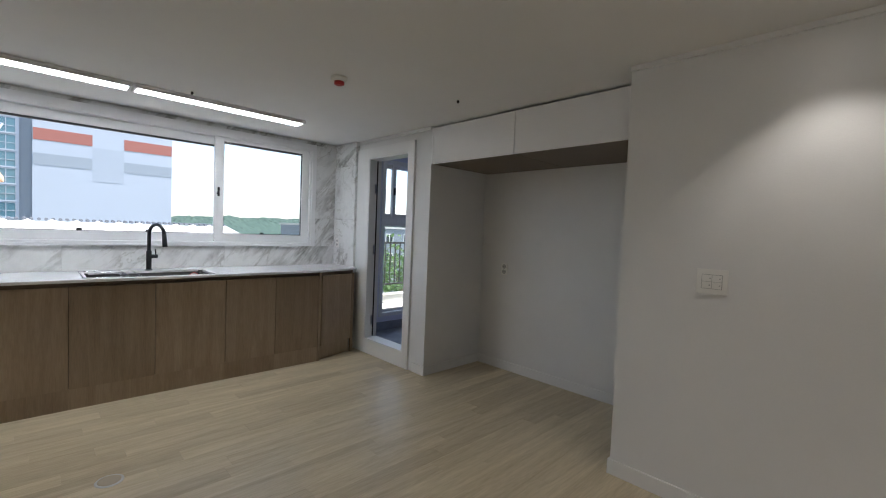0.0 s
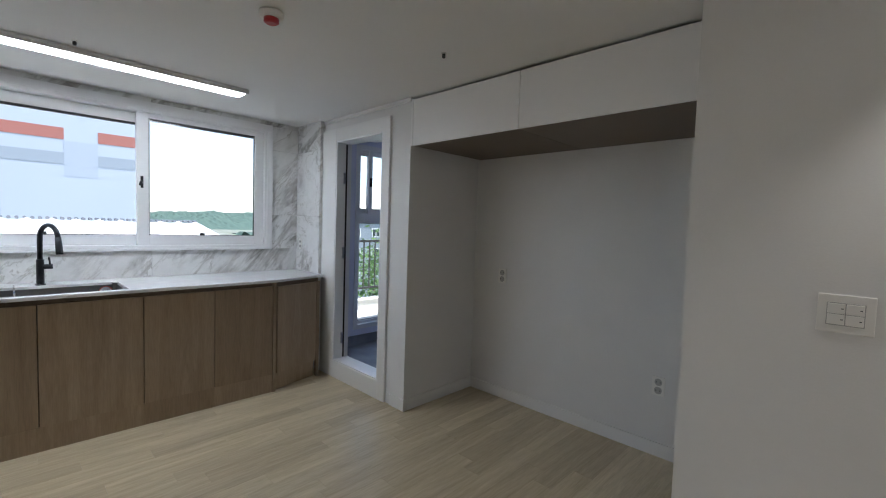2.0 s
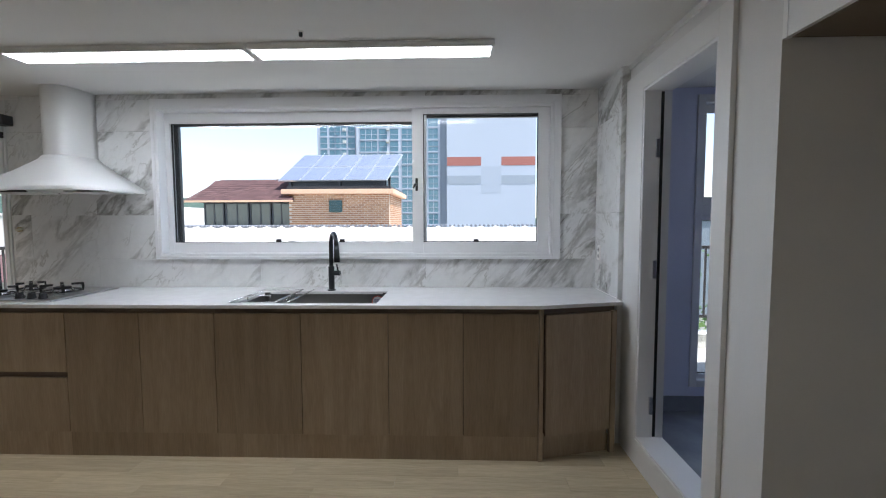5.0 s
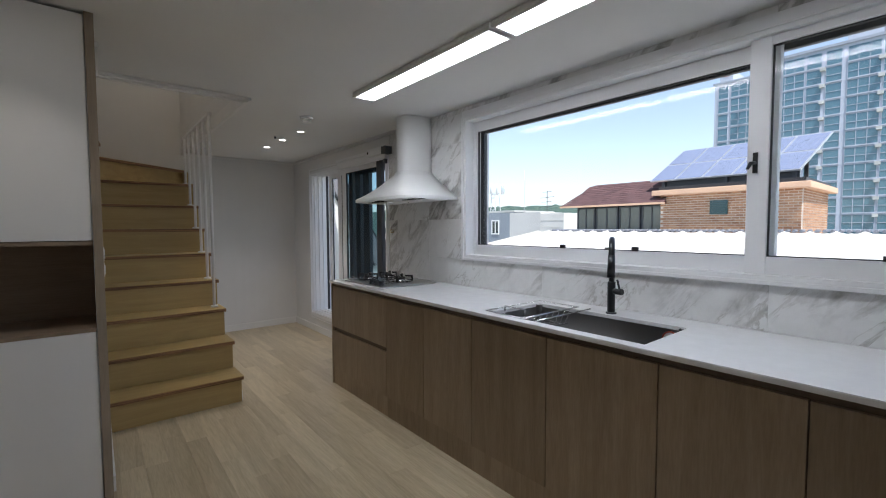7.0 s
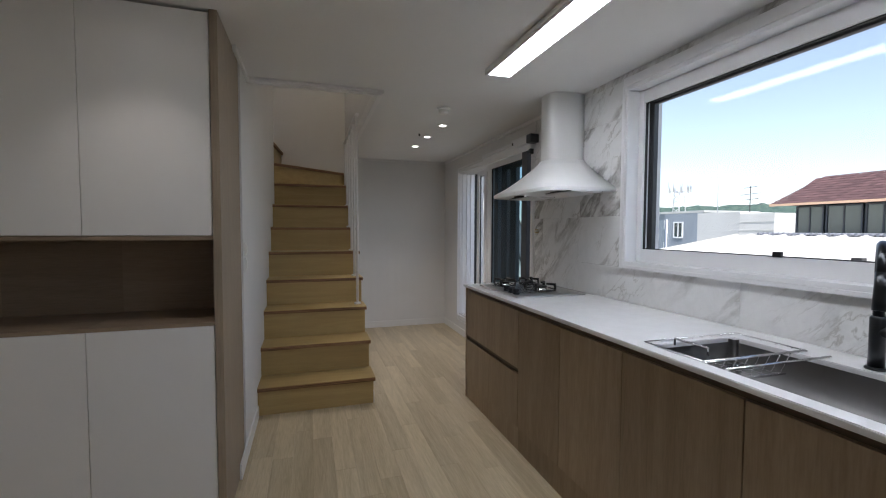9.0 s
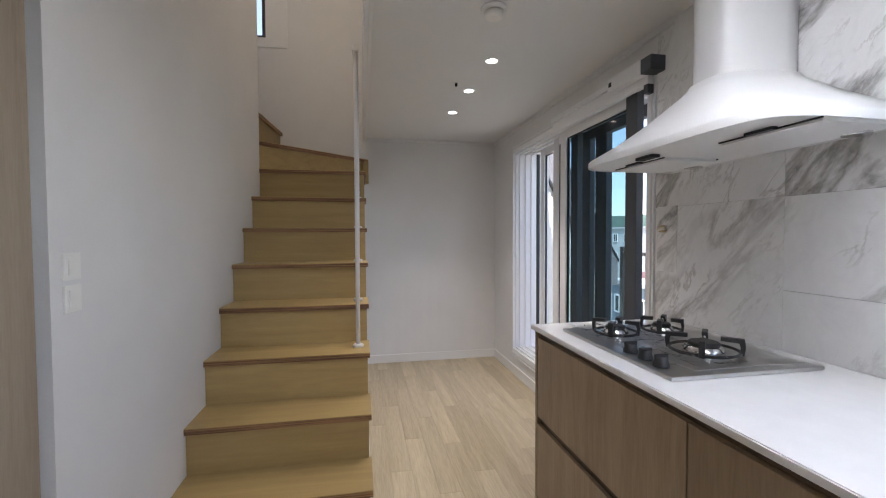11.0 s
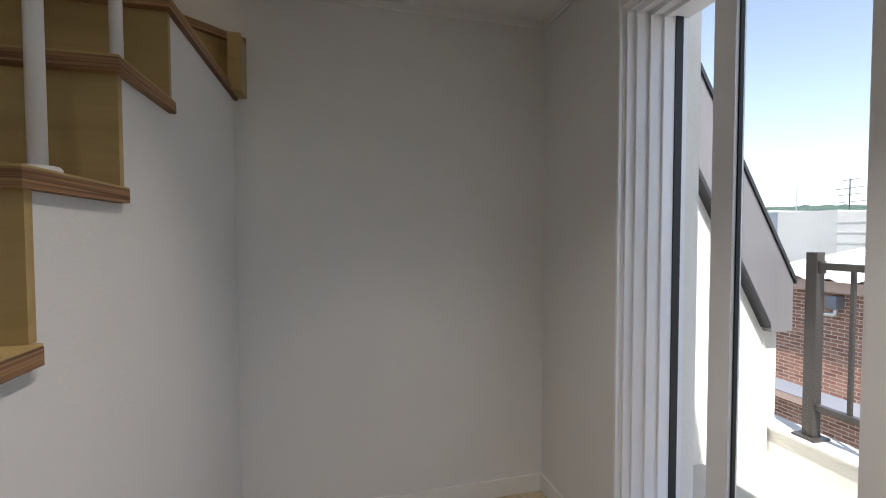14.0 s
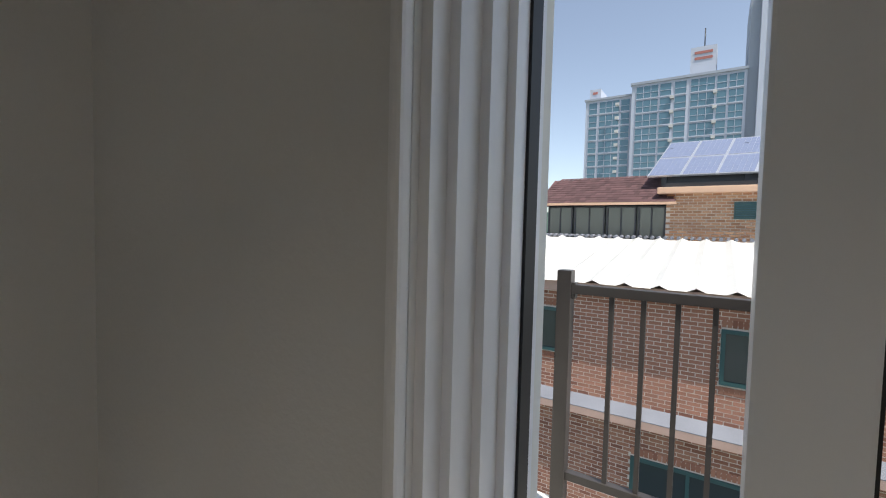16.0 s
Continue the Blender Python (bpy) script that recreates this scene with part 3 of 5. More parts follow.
def base_unit(x0, x1, label, drawers=False):
    u = thing("base_cabinet", label, "cabinet", ((x0 + x1) / 2, 4.4, 0), group="kitchen base cabinets")
    bm = bmesh.new()
    t = 0.016
    for a in (x0, x1 - t):
        box(bm, a, a + t, FY + 0.022, YW - 0.02, 0.09, 0.67 if SINK[0] - 0.03 < a < SINK[1] + 0.03 else 0.862)
    box(bm, x0 + t, x1 - t, FY + 0.022, YW - 0.02, 0.09, 0.106)
    box(bm, x0 + t, x1 - t, YW - 0.028, YW - 0.02, 0.106, 0.862)
    part("body", bm, cab_wood_shaded, u)
    g = 0.0024
    if drawers:
        part("drawer_front", boxed(x0 + g, x1 - g, FY, FY + 0.02, 0.508, 0.862, 0.0015), cab_wood, u)
        part("drawer_front", boxed(x0 + g, x1 - g, FY, FY + 0.02, 0.146, 0.474, 0.0015), cab_wood, u)
        part("finger_rail", boxed(x0 + g, x1 - g, FY + 0.016, FY + 0.03, 0.474, 0.508), cab_wood_shaded, u, "recessed grip rail with shade in its colour")
    else:
        part("door", boxed(x0 + g, x1 - g, FY, FY + 0.02, 0.146, 0.862, 0.0015), cab_wood, u)
    part("grip_channel", boxed(x0, x1, FY + 0.018, FY + 0.026, 0.862, CT - 0.022), cab_wood_shaded, u, "recessed grip channel with shade in its colour")
    part("plinth", boxed(x0, x1, FY + 0.006, FY + 0.021, 0.0, 0.1445), cab_wood, u)
    return u


base_unit(CX0 + 0.022, SEAMS[0], "walnut-tone drawer unit below the gas hob", True)
for a, b in zip(SEAMS, SEAMS[1:]):
    base_unit(a, b, "walnut-tone handleless base cabinet with flat door")
ep = whole("end_panel", boxed(CX0 + 0.002, CX0 + 0.02, FY - 0.002, YW - 0.014, 0.0, CT - 0.022, 0.001), cab_wood, "walnut-tone end panel of the kitchen run", "panel")
whole("filler_panel", boxed(SEAMS[-1] + 0.002, SEAMS[-1] + 0.026, FY - 0.003, FY + 0.3, 0.0, 0.893, 0.001), cab_wood, "slim walnut-tone filler panel between cabinets", "panel")
# angled corner unit
cu = thing("corner_cabinet", "angled walnut-tone corner cabinet beside the utility door", "cabinet", (2.6, 4.4, 0), group="kitchen base cabinets")
ang = math.atan2(4.215 - CYF, CX1 - KINK)
turn = Matrix.Translation((KINK + 0.02, FY, 0)) @ Matrix.Rotation(ang, 4, "Z")
for nm, q, mm in (("door", (0.012, 0.425, 0, 0.02, 0.146, 0.855), cab_wood), ("plinth", (0.012, 0.428, 0.03, 0.045, 0.0, 0.1445), cab_wood), ("stile", (0.43, 0.462, -0.004, 0.02, 0.0, 0.862), cab_wood),
                  ("grip_channel", (0.0, 0.46, 0.02, 0.03, 0.855, CT - 0.022), cab_wood_shaded), ("body", (0.02, 0.44, 0.022, 0.3, 0.147, 0.85), cab_wood_shaded)):
    bm = boxed(*q, 0.001)
    bmesh.ops.transform(bm, matrix=turn, verts=bm.verts)
    part(nm, bm, mm, cu)

# upper cabinets over the niche
for y0, y1 in ((2.215, 3.118), (1.272, 2.213)):
    uc = thing("wall_cabinet", "white flat-door wall cabinet above the fridge recess", "cabinet", (3.2, (y0 + y1) / 2, 1.955), group="cabinets over the recess")
    part("door", boxed(XD - 0.003, XD + 0.016, y0, y1 - 0.003, 1.958, 2.282, 0.0015), cabinet_white, uc)
    part("body", boxed(XD + 0.018, XN - 0.002, y0 + 0.001, y1 - 0.004, 1.966, 2.29), under_brown, uc, "brown laminate carcass")
    part("underside", boxed(XD + 0.012, XN - 0.002, y0, y1 - 0.003, 1.955, 1.965), under_brown, uc)
whole("cabinet_filler", boxed(XD - 0.002, XD + 0.016, 3.120, 3.138, 1.958, 2.29), cabinet_white, "slim white filler strip beside the wall cabinet", "panel")

# tall cabinet
tc_x, tc_y = -0.25, 2.505
for k in range(3):
    y1 = 2.502 - 0.48 * k
    y0 = y1 - 0.48
    tc = thing("tall_cabinet", "tall white cabinet with an open walnut-tone shelf", "cabinet", (tc_x - 0.25, (y0 + y1) / 2, 0), group="tall cabinets")
    g = 0.0015
    part("door", boxed(tc_x - 0.02, tc_x, y0 + g, y1 - g, 1.322, 2.285, 0.0015), cabinet_white, tc)
    part("door", boxed(tc_x - 0.02, tc_x, y0 + g, y1 - g, 0.07, 0.918, 0.0015), cabinet_white, tc)
    bm = bmesh.new()
    box(bm, tc_x - 0.55, tc_x - 0.022, y0, y1, 0.07, 0.915)
    box(bm, tc_x - 0.55, tc_x - 0.022, y0, y1, 1.325, 2.29)
    part("body", bm, cabinet_white, tc)
    part("shelf_board", boxed(tc_x - 0.55, tc_x - 0.001, y0, y1, 0.919, 0.935, 0.001), shelf_wood, tc)
    part("shelf_board", boxed(tc_x - 0.55, tc_x - 0.001, y0, y1, 1.302, 1.318, 0.001), shelf_wood, tc)
    part("shelf_back", boxed(tc_x - 0.40, tc_x - 0.385, y0, y1, 0.935, 1.302), shelf_wood, tc)
    part("plinth", boxed(tc_x - 0.07, tc_x - 0.05, y0, y1, 0, 0.07), cabinet_white, tc)
whole("tall_side_panel", boxed(tc_x - 0.55, tc_x + 0.006, 2.504, 2.537, 0, H - 0.002, 0.0015), panel_wood, "pale wood side panel closing the tall cabinets", "panel")
bm = bmesh.new()
box(bm, tc_x - 0.6, tc_x + 0.0, YB, 2.502 - 0.48 * 3, 0, H)
structure("wall_cabinet_side", bm, plaster, "white papered wall beside the tall cabinets")

# ---- stairs ----
NOSE0, RUN = -1.40, 0.26
st = thing("stairs", "birch plywood staircase up to the loft, with white side", "stairs", (-2.6, 2.95, 0), kind="structure")


def step_z(n):
    return (0.208, 0.434, 0.670, 0.900, 1.135, 1.371, 1.612, 1.858, 2.085, 2.318)[n - 1]


def step_x(n):
    return NOSE0 - RUN * (n - 1)


SIDE = STAIR_Y
for n in range(1, 9):
    z, x = step_z(n), step_x(n)
    back = step_x(n + 1) - 0.03 if n < 8 else PIVOT - 0.03
    if n == 8:
        bm = bmesh.new()
        prism(bm, [(x, YL + 0.001), (x, SIDE + 0.012), (XE + 0.001, SIDE + 0.012), (XE + 0.001, 3.30), (PIVOT - 0.04, YL + 0.001)], "z", z - 0.004, z)
        part("tread", bm, ply_face, st)
        bm = bmesh.new()
        prism(bm, [(x + 0.0005, YL + 0.001), (x + 0.0005, SIDE + 0.0125), (XE + 0.001, SIDE + 0.0125), (XE + 0.001, 3.30), (PIVOT - 0.04, YL + 0.001)], "z", z - 0.03, z - 0.0045)
        part("tread_edge", bm, ply_edge, st, "layered plywood edge")
    else:
        part("tread", boxed(back, x, YL + 0.001, SIDE + 0.012, z - 0.004, z, 0.001), ply_face, st)
        part("tread_edge", boxed(back, x + 0.0005, YL + 0.001, SIDE + 0.0125, z - 0.03, z - 0.0045), ply_edge, st, "layered plywood edge")
    zb = 0 if n == 1 else step_z(n - 1)
    part("riser", boxed(x - 0.038, x - 0.022, YL + 0.001, SIDE, zb, z - 0.03), ply_face, st)
# winder steps
for n, (ax, ay, cx, cy) in ((9, (PIVOT, YL, XE + 0.001, 3.42)), (10, (PIVOT - 0.02, YL, XE + 0.001, 2.60))):
    z = step_z(n)
    a, c = Vector((ax, ay)), Vector((cx, cy))
    d = (c - a).normalized()
    nrm = Vector((d.y, -d.x))
    if nrm.dot(Vector((0, -1))) < 0:
        nrm = -nrm
    far = [c + Vector((0, -0.9 if n == 9 else -0.8)), a + Vector((0, -0.75))] if n == 9 else [c + Vector((0, -0.8)), a + Vector((0, -0.8))]
    outline = [tuple(a), tuple(c), tuple(far[0]), tuple(far[1])]
    bm = bmesh.new()
    prism(bm, outline, "z", z - 0.004, z)
    part("tread", bm, ply_face, st)
    bm = bmesh.new()
    prism(bm, outline, "z", z - 0.03, z - 0.0045)
    part("tread_edge", bm, ply_edge, st, "layered plywood edge")
    p0, p1 = a + nrm * 0.022, c + nrm * 0.022
    bm = bmesh.new()
    prism(bm, [tuple(p0), tuple(p1), tuple(p1 + nrm * 0.016), tuple(p0 + nrm * 0.016)], "z", step_z(n - 1), z - 0.03)
    part("riser", bm, ply_face, st)
# white side wall under the steps
bm = bmesh.new()
outline = [(step_x(1) - 0.03, 0.0)]
for n in range(1, 9):
    x = step_x(n) - 0.03
    outline += [(x, step_z(n) - 0.031)]
    if n < 8:
        outline += [(step_x(n + 1) - 0.03, step_z(n) - 0.031)]
outline += [(XE + 0.001, step_z(8) - 0.031), (XE + 0.001, 0.0)]
clean = []
for p in outline:
    if not clean or p != clean[-1]:
        clean.append(p)
prism(bm, clean, "y", SIDE - 0.06, SIDE - 0.002)
part("side_wall", bm, plaster, st, "white papered stair side")
part("side_skirting", boxed(XE + 0.012, step_x(1) - 0.03, SIDE - 0.002, SIDE + 0.008, 0, BH, 0.002), trim_white, st, "low white skirting")
# winder end piece beyond the side
part("winder_end", boxed(XE + 0.002, XE + 0.12, SIDE + 0.001, 3.42, step_z(8) - 0.02, step_z(9) - 0.031), ply_face, st)

# balusters
for n in range(3, 9):
    x, z = step_x(n) - 0.145, step_z(n)
    b = thing("baluster", "white metal stair baluster standing on a plywood tread", "baluster", (x, 3.321, z), group="stair balusters")
    part("rod", tubed([(x, 3.321, z + 0.004), (x, 3.321, 2.36)], 0.0125, 14), pvc, b)
    part("flange", lathe([(0.03, z), (0.03, z + 0.012), (0.026, z + 0.016), (0.014, z + 0.018)], x, 3.321, 20), pvc, b, "round white foot")
part_rail = thing("loft_handrail", "white metal handrail along the stair opening", "handrail", (-2.6, 3.321, 2.36))
part("bar", boxed(step_x(8) - 0.18, step_x(3) - 0.12, 3.304, 3.338, 2.36, 2.385, 0.003), pvc, part_rail)

# small loft window in the end wall
lw = thing("window_4", "small white loft window above the stairs", "window", (XE, 2.1, 3.22), kind="structure")
bm = bmesh.new()
for q in ((1.66, 1.75, 3.13, 4.14), (2.46, 2.66, 3.13, 4.14), (1.75, 2.46, 3.13, 3.22), (1.75, 2.46, 4.05, 4.14)):
    box(bm, XE, XE + 0.012, q[0], q[1], q[2], q[3], 0.003)
part("casing", bm, trim_white, lw)
bm = bmesh.new()
for q in ((1.75, 1.79, 3.22, 4.05), (2.42, 2.46, 3.22, 4.05), (2.30, 2.35, 3.26, 4.01), (1.79, 2.42, 3.22, 3.26), (1.79, 2.42, 4.01, 4.05)):
    box(bm, XE - 0.1, XE - 0.04, q[0], q[1], q[2], q[3])
part("window_frame", bm, dark_frame, lw, "dark window frame")
bm = bmesh.new()
bm.faces.new([bm.verts.new(p) for p in ((XE - 0.07, 1.79, 3.26), (XE - 0.07, 2.42, 3.26), (XE - 0.07, 2.42, 4.01), (XE - 0.07, 1.79, 4.01))])
part("pane", bm, clear_glass, lw).visible_shadow = False

# ---- lamps ----
for x0, x1 in ((-0.53, 0.772), (0.789, 2.05)):
    lb = thing("linear_light", "long white ceiling light above the worktop, switched on", "ceiling light", ((x0 + x1) / 2, 4.0, H), group="kitchen ceiling lights")
    bm = bmesh.new()
    box(bm, x0, x1, 3.915, 4.085, 2.288, H - 0.001, 0.002)
    for q in ((x0, x1, 3.915, 3.932), (x0, x1, 4.068, 4.085), (x0, x0 + 0.015, 3.932, 4.068), (x1 - 0.015, x1, 3.932, 4.068)):
        box(bm, *q, 2.268, 2.287, 0.002)
    part("housing", bm, trim_white, lb, "slim white metal tray")
    part("diffuser", boxed(x0 + 0.016, x1 - 0.016, 3.933, 4.067, 2.272, 2.286, 0.002), led_bar, lb, "glowing white diffuser")


def downlight(x, y, power, spread=95):
    d = thing("downlight", "small round recessed ceiling light, switched on", "ceiling light", (x, y, H), group="downlights")
    bm = bmesh.new()
    n = 28
    rings = [[bm.verts.new((x + r * math.cos(2 * math.pi * k / n), y + r * math.sin(2 * math.pi * k / n), z)) for k in range(n)] for r, z in ((0.044, H - 0.0005), (0.044, H - 0.004), (0.034, H - 0.006), (0.028, H - 0.001))]
    for a, b in zip(rings, rings[1:]):
        for k in range(n):
            bm.faces.new((a[k], a[(k + 1) % n], b[(k + 1) % n], b[k]))
    part("rim", bm, trim_white, d)
    bm = bmesh.new()
    bmesh.ops.create_circle(bm, cap_ends=True, radius=0.028, segments=24, matrix=Matrix.Translation((x, y, H - 0.002)))
    part("lens", bm, led_down, d, "glowing warm lens")
    lamp = new("downlight_beam", bpy.data.lights.new("downlight_beam", "SPOT"))
    lamp.data.energy, lamp.data.spot_size, lamp.data.spot_blend = power, radians(spread), 0.6
    lamp.data.color, lamp.data.shadow_soft_size = (1.0, 0.90, 0.79), 0.03
    lamp.matrix_world = look((x, y, H - 0.012), (x, y, 0))


for x, y in ((-2.92, 4.071), (-2.405, 4.075), (-1.9, 4.078)):
    downlight(x, y, 12.0, 92)
downlight(2.36, 0.39, 7.5, 96)
downlight(0.10, 2.25, 3)
# Added fill, out of view behind the start: brightens floor and cabinet fronts.
downlight(0.3, -0.8, 25, 140)

# ---- wall tiles ----
def cut(rect, hole):
    x0, x1, z0, z1 = rect
    a0, a1, b0, b1 = hole
    if x1 <= a0 or x0 >= a1 or z1 <= b0 or z0 >= b1:
        return [rect]
    out = []
    if z0 < b0:
        out.append((x0, x1, z0, b0))
    if z1 > b1:
        out.append((x0, x1, b1, z1))
    lo, hi = max(z0, b0), min(z1, b1)
    if x0 < a0:
        out.append((x0, a0, lo, hi))
    if x1 > a1:
        out.append((a1, x1, lo, hi))
    return out


tiles = thing("wall_tiling", "white grey-veined marble wall tiles above the worktop", "wall tiles", (0.7, YW, CT), kind="structure")
hole = (-0.318, 2.585, 1.122, 2.262)
ROWS = ((CT, 1.44), (1.44, 2.04), (2.04, H))
COLS = (-1.40, -0.76, 0.44, 1.64, XM)
for z0, z1 in ROWS:
    for x0, x1 in zip(COLS, COLS[1:]):
        for q in cut((x0, x1, z0, z1), hole):
            part("tile", boxed(q[0] + 0.0006, q[1] - 0.0006, YW - 0.009, YW, q[2] + 0.0006, q[3] - 0.0006), marble, tiles)
for z0, z1 in ROWS:
    part("tile", boxed(XM, XD, 4.325, YW - 0.009, z0 + 0.0006, z1 - 0.0006), marble, tiles)
part("tile_below", boxed(XM, XD, 4.325, YW - 0.009, 0, CT), trim_white, tiles)
part("patch_tile", boxed(-1.385, -1.255, YW - 0.0115, YW - 0.0092, 1.14, 1.445), marble, tiles, "loose marble offcut round the gas valve")

# ---- range hood ----
hd = thing("range_hood", "white enamel chimney range hood over the hob", "range hood", (-0.825, 4.55, 1.6))
bm = bmesh.new()
XH, WH, DH = -0.838, 0.452, 0.475


def hood_ring(w, d, z, power, n=44):
    """Half-round front, flat back at the wall."""
    pts = []
    for k in range(n + 1):
        a = math.pi * k / n
        c, s = math.cos(a), math.sin(a)
        pts.append((XH - w * math.copysign(abs(c) ** (2 / power), c), YW - 0.012 - d * abs(s) ** (2 / power), z))
    return [bm.verts.new(p) for p in pts]


prof = [(1.0, 1.592, 8.0), (1.0, 1.614, 8.0), (0.985, 1.620, 7.6), (0.80, 1.658, 4.4), (0.60, 1.696, 4.0), (0.42, 1.732, 3.7), (0.26, 1.768, 3.5), (0.12, 1.798, 3.3), (0.03, 1.82, 3.2), (0.0, 1.835, 3.2)]
CWID, CDEP = 0.126, 0.258
rings = []
for f, z, p in prof:
    u = f
    rings.append(hood_ring(CWID + (WH - CWID) * u, CDEP + (DH - CDEP) * u, z, p))
rings.append(hood_ring(0.118, 0.25, 1.84, 3.2))
for a, b in zip(rings, rings[1:]):
    for k in range(len(a) - 1):
        bm.faces.new((a[k], a[k + 1], b[k + 1], b[k])).smooth = True
    bm.faces.new((a[-1], a[0], b[0], b[-1]))
bm.faces.new(rings[-1])
part("canopy", bm, hood_paint, hd)
bm = bmesh.new()
r0, r1 = hood_ring(WH - 0.006, DH - 0.006, 1.597, 8.0), hood_ring(WH - 0.006, DH - 0.006, 1.603, 8.0)
bm.faces.new(r0)
bm.faces.new(r1)
for k in range(len(r0) - 1):
    bm.faces.new((r0[k], r0[k + 1], r1[k + 1], r1[k]))
part("underside", bm, hood_paint, hd)
bm = bmesh.new()
c0, c1 = hood_ring(0.114, 0.246, 1.82, 3.2), hood_ring(0.114, 0.246, H - 0.001, 3.2)
for k in range(len(c0) - 1):
    bm.faces.new((c0[k], c0[k + 1], c1[k + 1], c1[k])).smooth = True
bm.faces.new((c0[-1], c0[0], c1[0], c1[-1]))
part("chimney", bm, hood_paint, hd)
for x0, x1 in ((-1.245, -0.95), (-0.70, -0.405)):
    bm = bmesh.new()
    box(bm, x0, x1, 4.44, 4.66, 1.586, 1.597, 0.002)
    f = part("filter_panel", bm, hood_paint, hd, "white lift-out filter panel")
    for q in ((x0 - 0.004, x1 + 0.004, 4.434, 4.438), (x0 - 0.004, x1 + 0.004, 4.662, 4.666)):
        part("joint", boxed(q[0], q[1], q[2], q[3], 1.592, 1.5965), gunmetal, f)
    part("filter_grip", boxed((x0 + x1) / 2 - 0.035, (x0 + x1) / 2 + 0.05, 4.404, 4.424, 1.588, 1.5965, 0.002), gunmetal, hd, "dark finger slot")
for k in range(4):
    part("button", boxed(-0.985 + k * 0.024, -0.967 + k * 0.024, 4.345, 4.38, 1.585, 1.5965, 0.003), gasket, hd, "black push button")
for x in (-1.124, -0.526):
    part("lamp_lens", lathe([(0.034, 1.5965), (0.034, 1.59), (0.026, 1.588)], x, 4.715, 20), chrome, hd, "small round lamp")

# ---- gas hob ----
hob = thing("gas_hob", "stainless three-burner gas hob under clear protective film", "hob", (-0.86, 4.42, CT))
bm = bmesh.new()
box(bm, -1.185, -0.555, 4.158, 4.665, CT + 0.001, CT + 0.014, 0.006)
plate = part("plate", bm, steel, hob, "brushed stainless plate")
part("well", boxed(-1.15, -0.59, 4.26, 4.64, CT + 0.0145, CT + 0.0165, 0.001), steel, hob)
for k, (x, y) in enumerate(((-0.80, 4.205), (-0.722, 4.202), (-0.648, 4.199))):
    bm = lathe([(0.023, CT + 0.015), (0.023, CT + 0.02), (0.019, CT + 0.032), (0.018, CT + 0.043), (0.015, CT + 0.045)], x, y, 22)
    box(bm, x - 0.004, x + 0.004, y - 0.021, y + 0.021, CT + 0.036, CT + 0.05, 0.002)
    part("knob", bm, black_iron, hob, "black control knob")
for x, y, r in ((-1.03, 4.30, 0.045), (-1.03, 4.50, 0.04), (-0.745, 4.43, 0.058)):
    z = CT + 0.017
    b = part("burner", lathe([(r * 1.05, z), (r * 1.05, z + 0.008), (r * 0.95, z + 0.02), (r * 0.8, z + 0.024)], x, y, 28), chrome, hob, "bright burner ring")
    part("burner_cap", lathe([(r * 0.8, z + 0.024), (r * 0.82, z + 0.031), (r * 0.72, z + 0.036)], x, y, 28), black_iron, b)
    part("igniter", lathe([(0.004, z + 0.02), (0.004, z + 0.05), (0.002, z + 0.054)], x + 0.004, y, 10), chrome, b)
    n, R = 40, r * 1.75
    ps = part("pan_support", tubed([(x + R * 0.98 * math.cos(2 * math.pi * k / n), y + R * 0.98 * math.sin(2 * math.pi * k / n), z + 0.01) for k in range(n + 1)], 0.005, 8), black_iron, hob, "black cast-iron pan support")
    for k in range(4):
        a = math.pi / 4 + k * math.pi / 2
        c, s = math.cos(a), math.sin(a)
        outer = [(R * 0.95, 0.004), (R * 1.06, 0.004), (R * 1.10, 0.03), (R * 1.07, 0.056), (R * 0.45, 0.056), (R * 0.45, 0.044), (R * 0.93, 0.042), (R * 0.97, 0.028)]
        bm = bmesh.new()
        side = Vector((-s, c, 0)) * 0.0085
        lo = [bm.verts.new(Vector((x + u * c, y + u * s, z + w)) - side) for u, w in outer]
        hi = [bm.verts.new(Vector((x + u * c, y + u * s, z + w)) + side) for u, w in outer]
        bm.faces.new(lo)
        bm.faces.new(list(reversed(hi)))
        for i in range(len(outer)):
            bm.faces.new((lo[i], hi[i], hi[(i + 1) % len(outer)], lo[(i + 1) % len(outer)]))
        part("prong", bm, black_iron, ps)
bm = bmesh.new()
nx, ny = 34, 22
grid = [[bm.verts.new((-1.19 + 0.60 * i / nx, 4.18 + 0.26 * j / ny, CT + 0.024 + 0.02 * abs(noise.noise(Vector((i * 0.23, j * 0.31, 0.5)))) + 0.012 * noise.noise(Vector((i * 0.6, j * 0.5, 3))))) for j in range(ny + 1)] for i in range(nx + 1)]
for i in range(nx):
    for j in range(ny):
        if noise.noise(Vector((i * 0.16, j * 0.2, 9))) > -0.22:
            bm.faces.new((grid[i][j], grid[i + 1][j], grid[i + 1][j + 1], grid[i][j + 1])).smooth = True
bmesh.ops.delete(bm, geom=[w for w in bm.verts if not w.link_faces], context="VERTS")
film_ob = part("protective_film", bm, film_clear, hob, "crumpled clear plastic film")
film_ob.visible_shadow = False

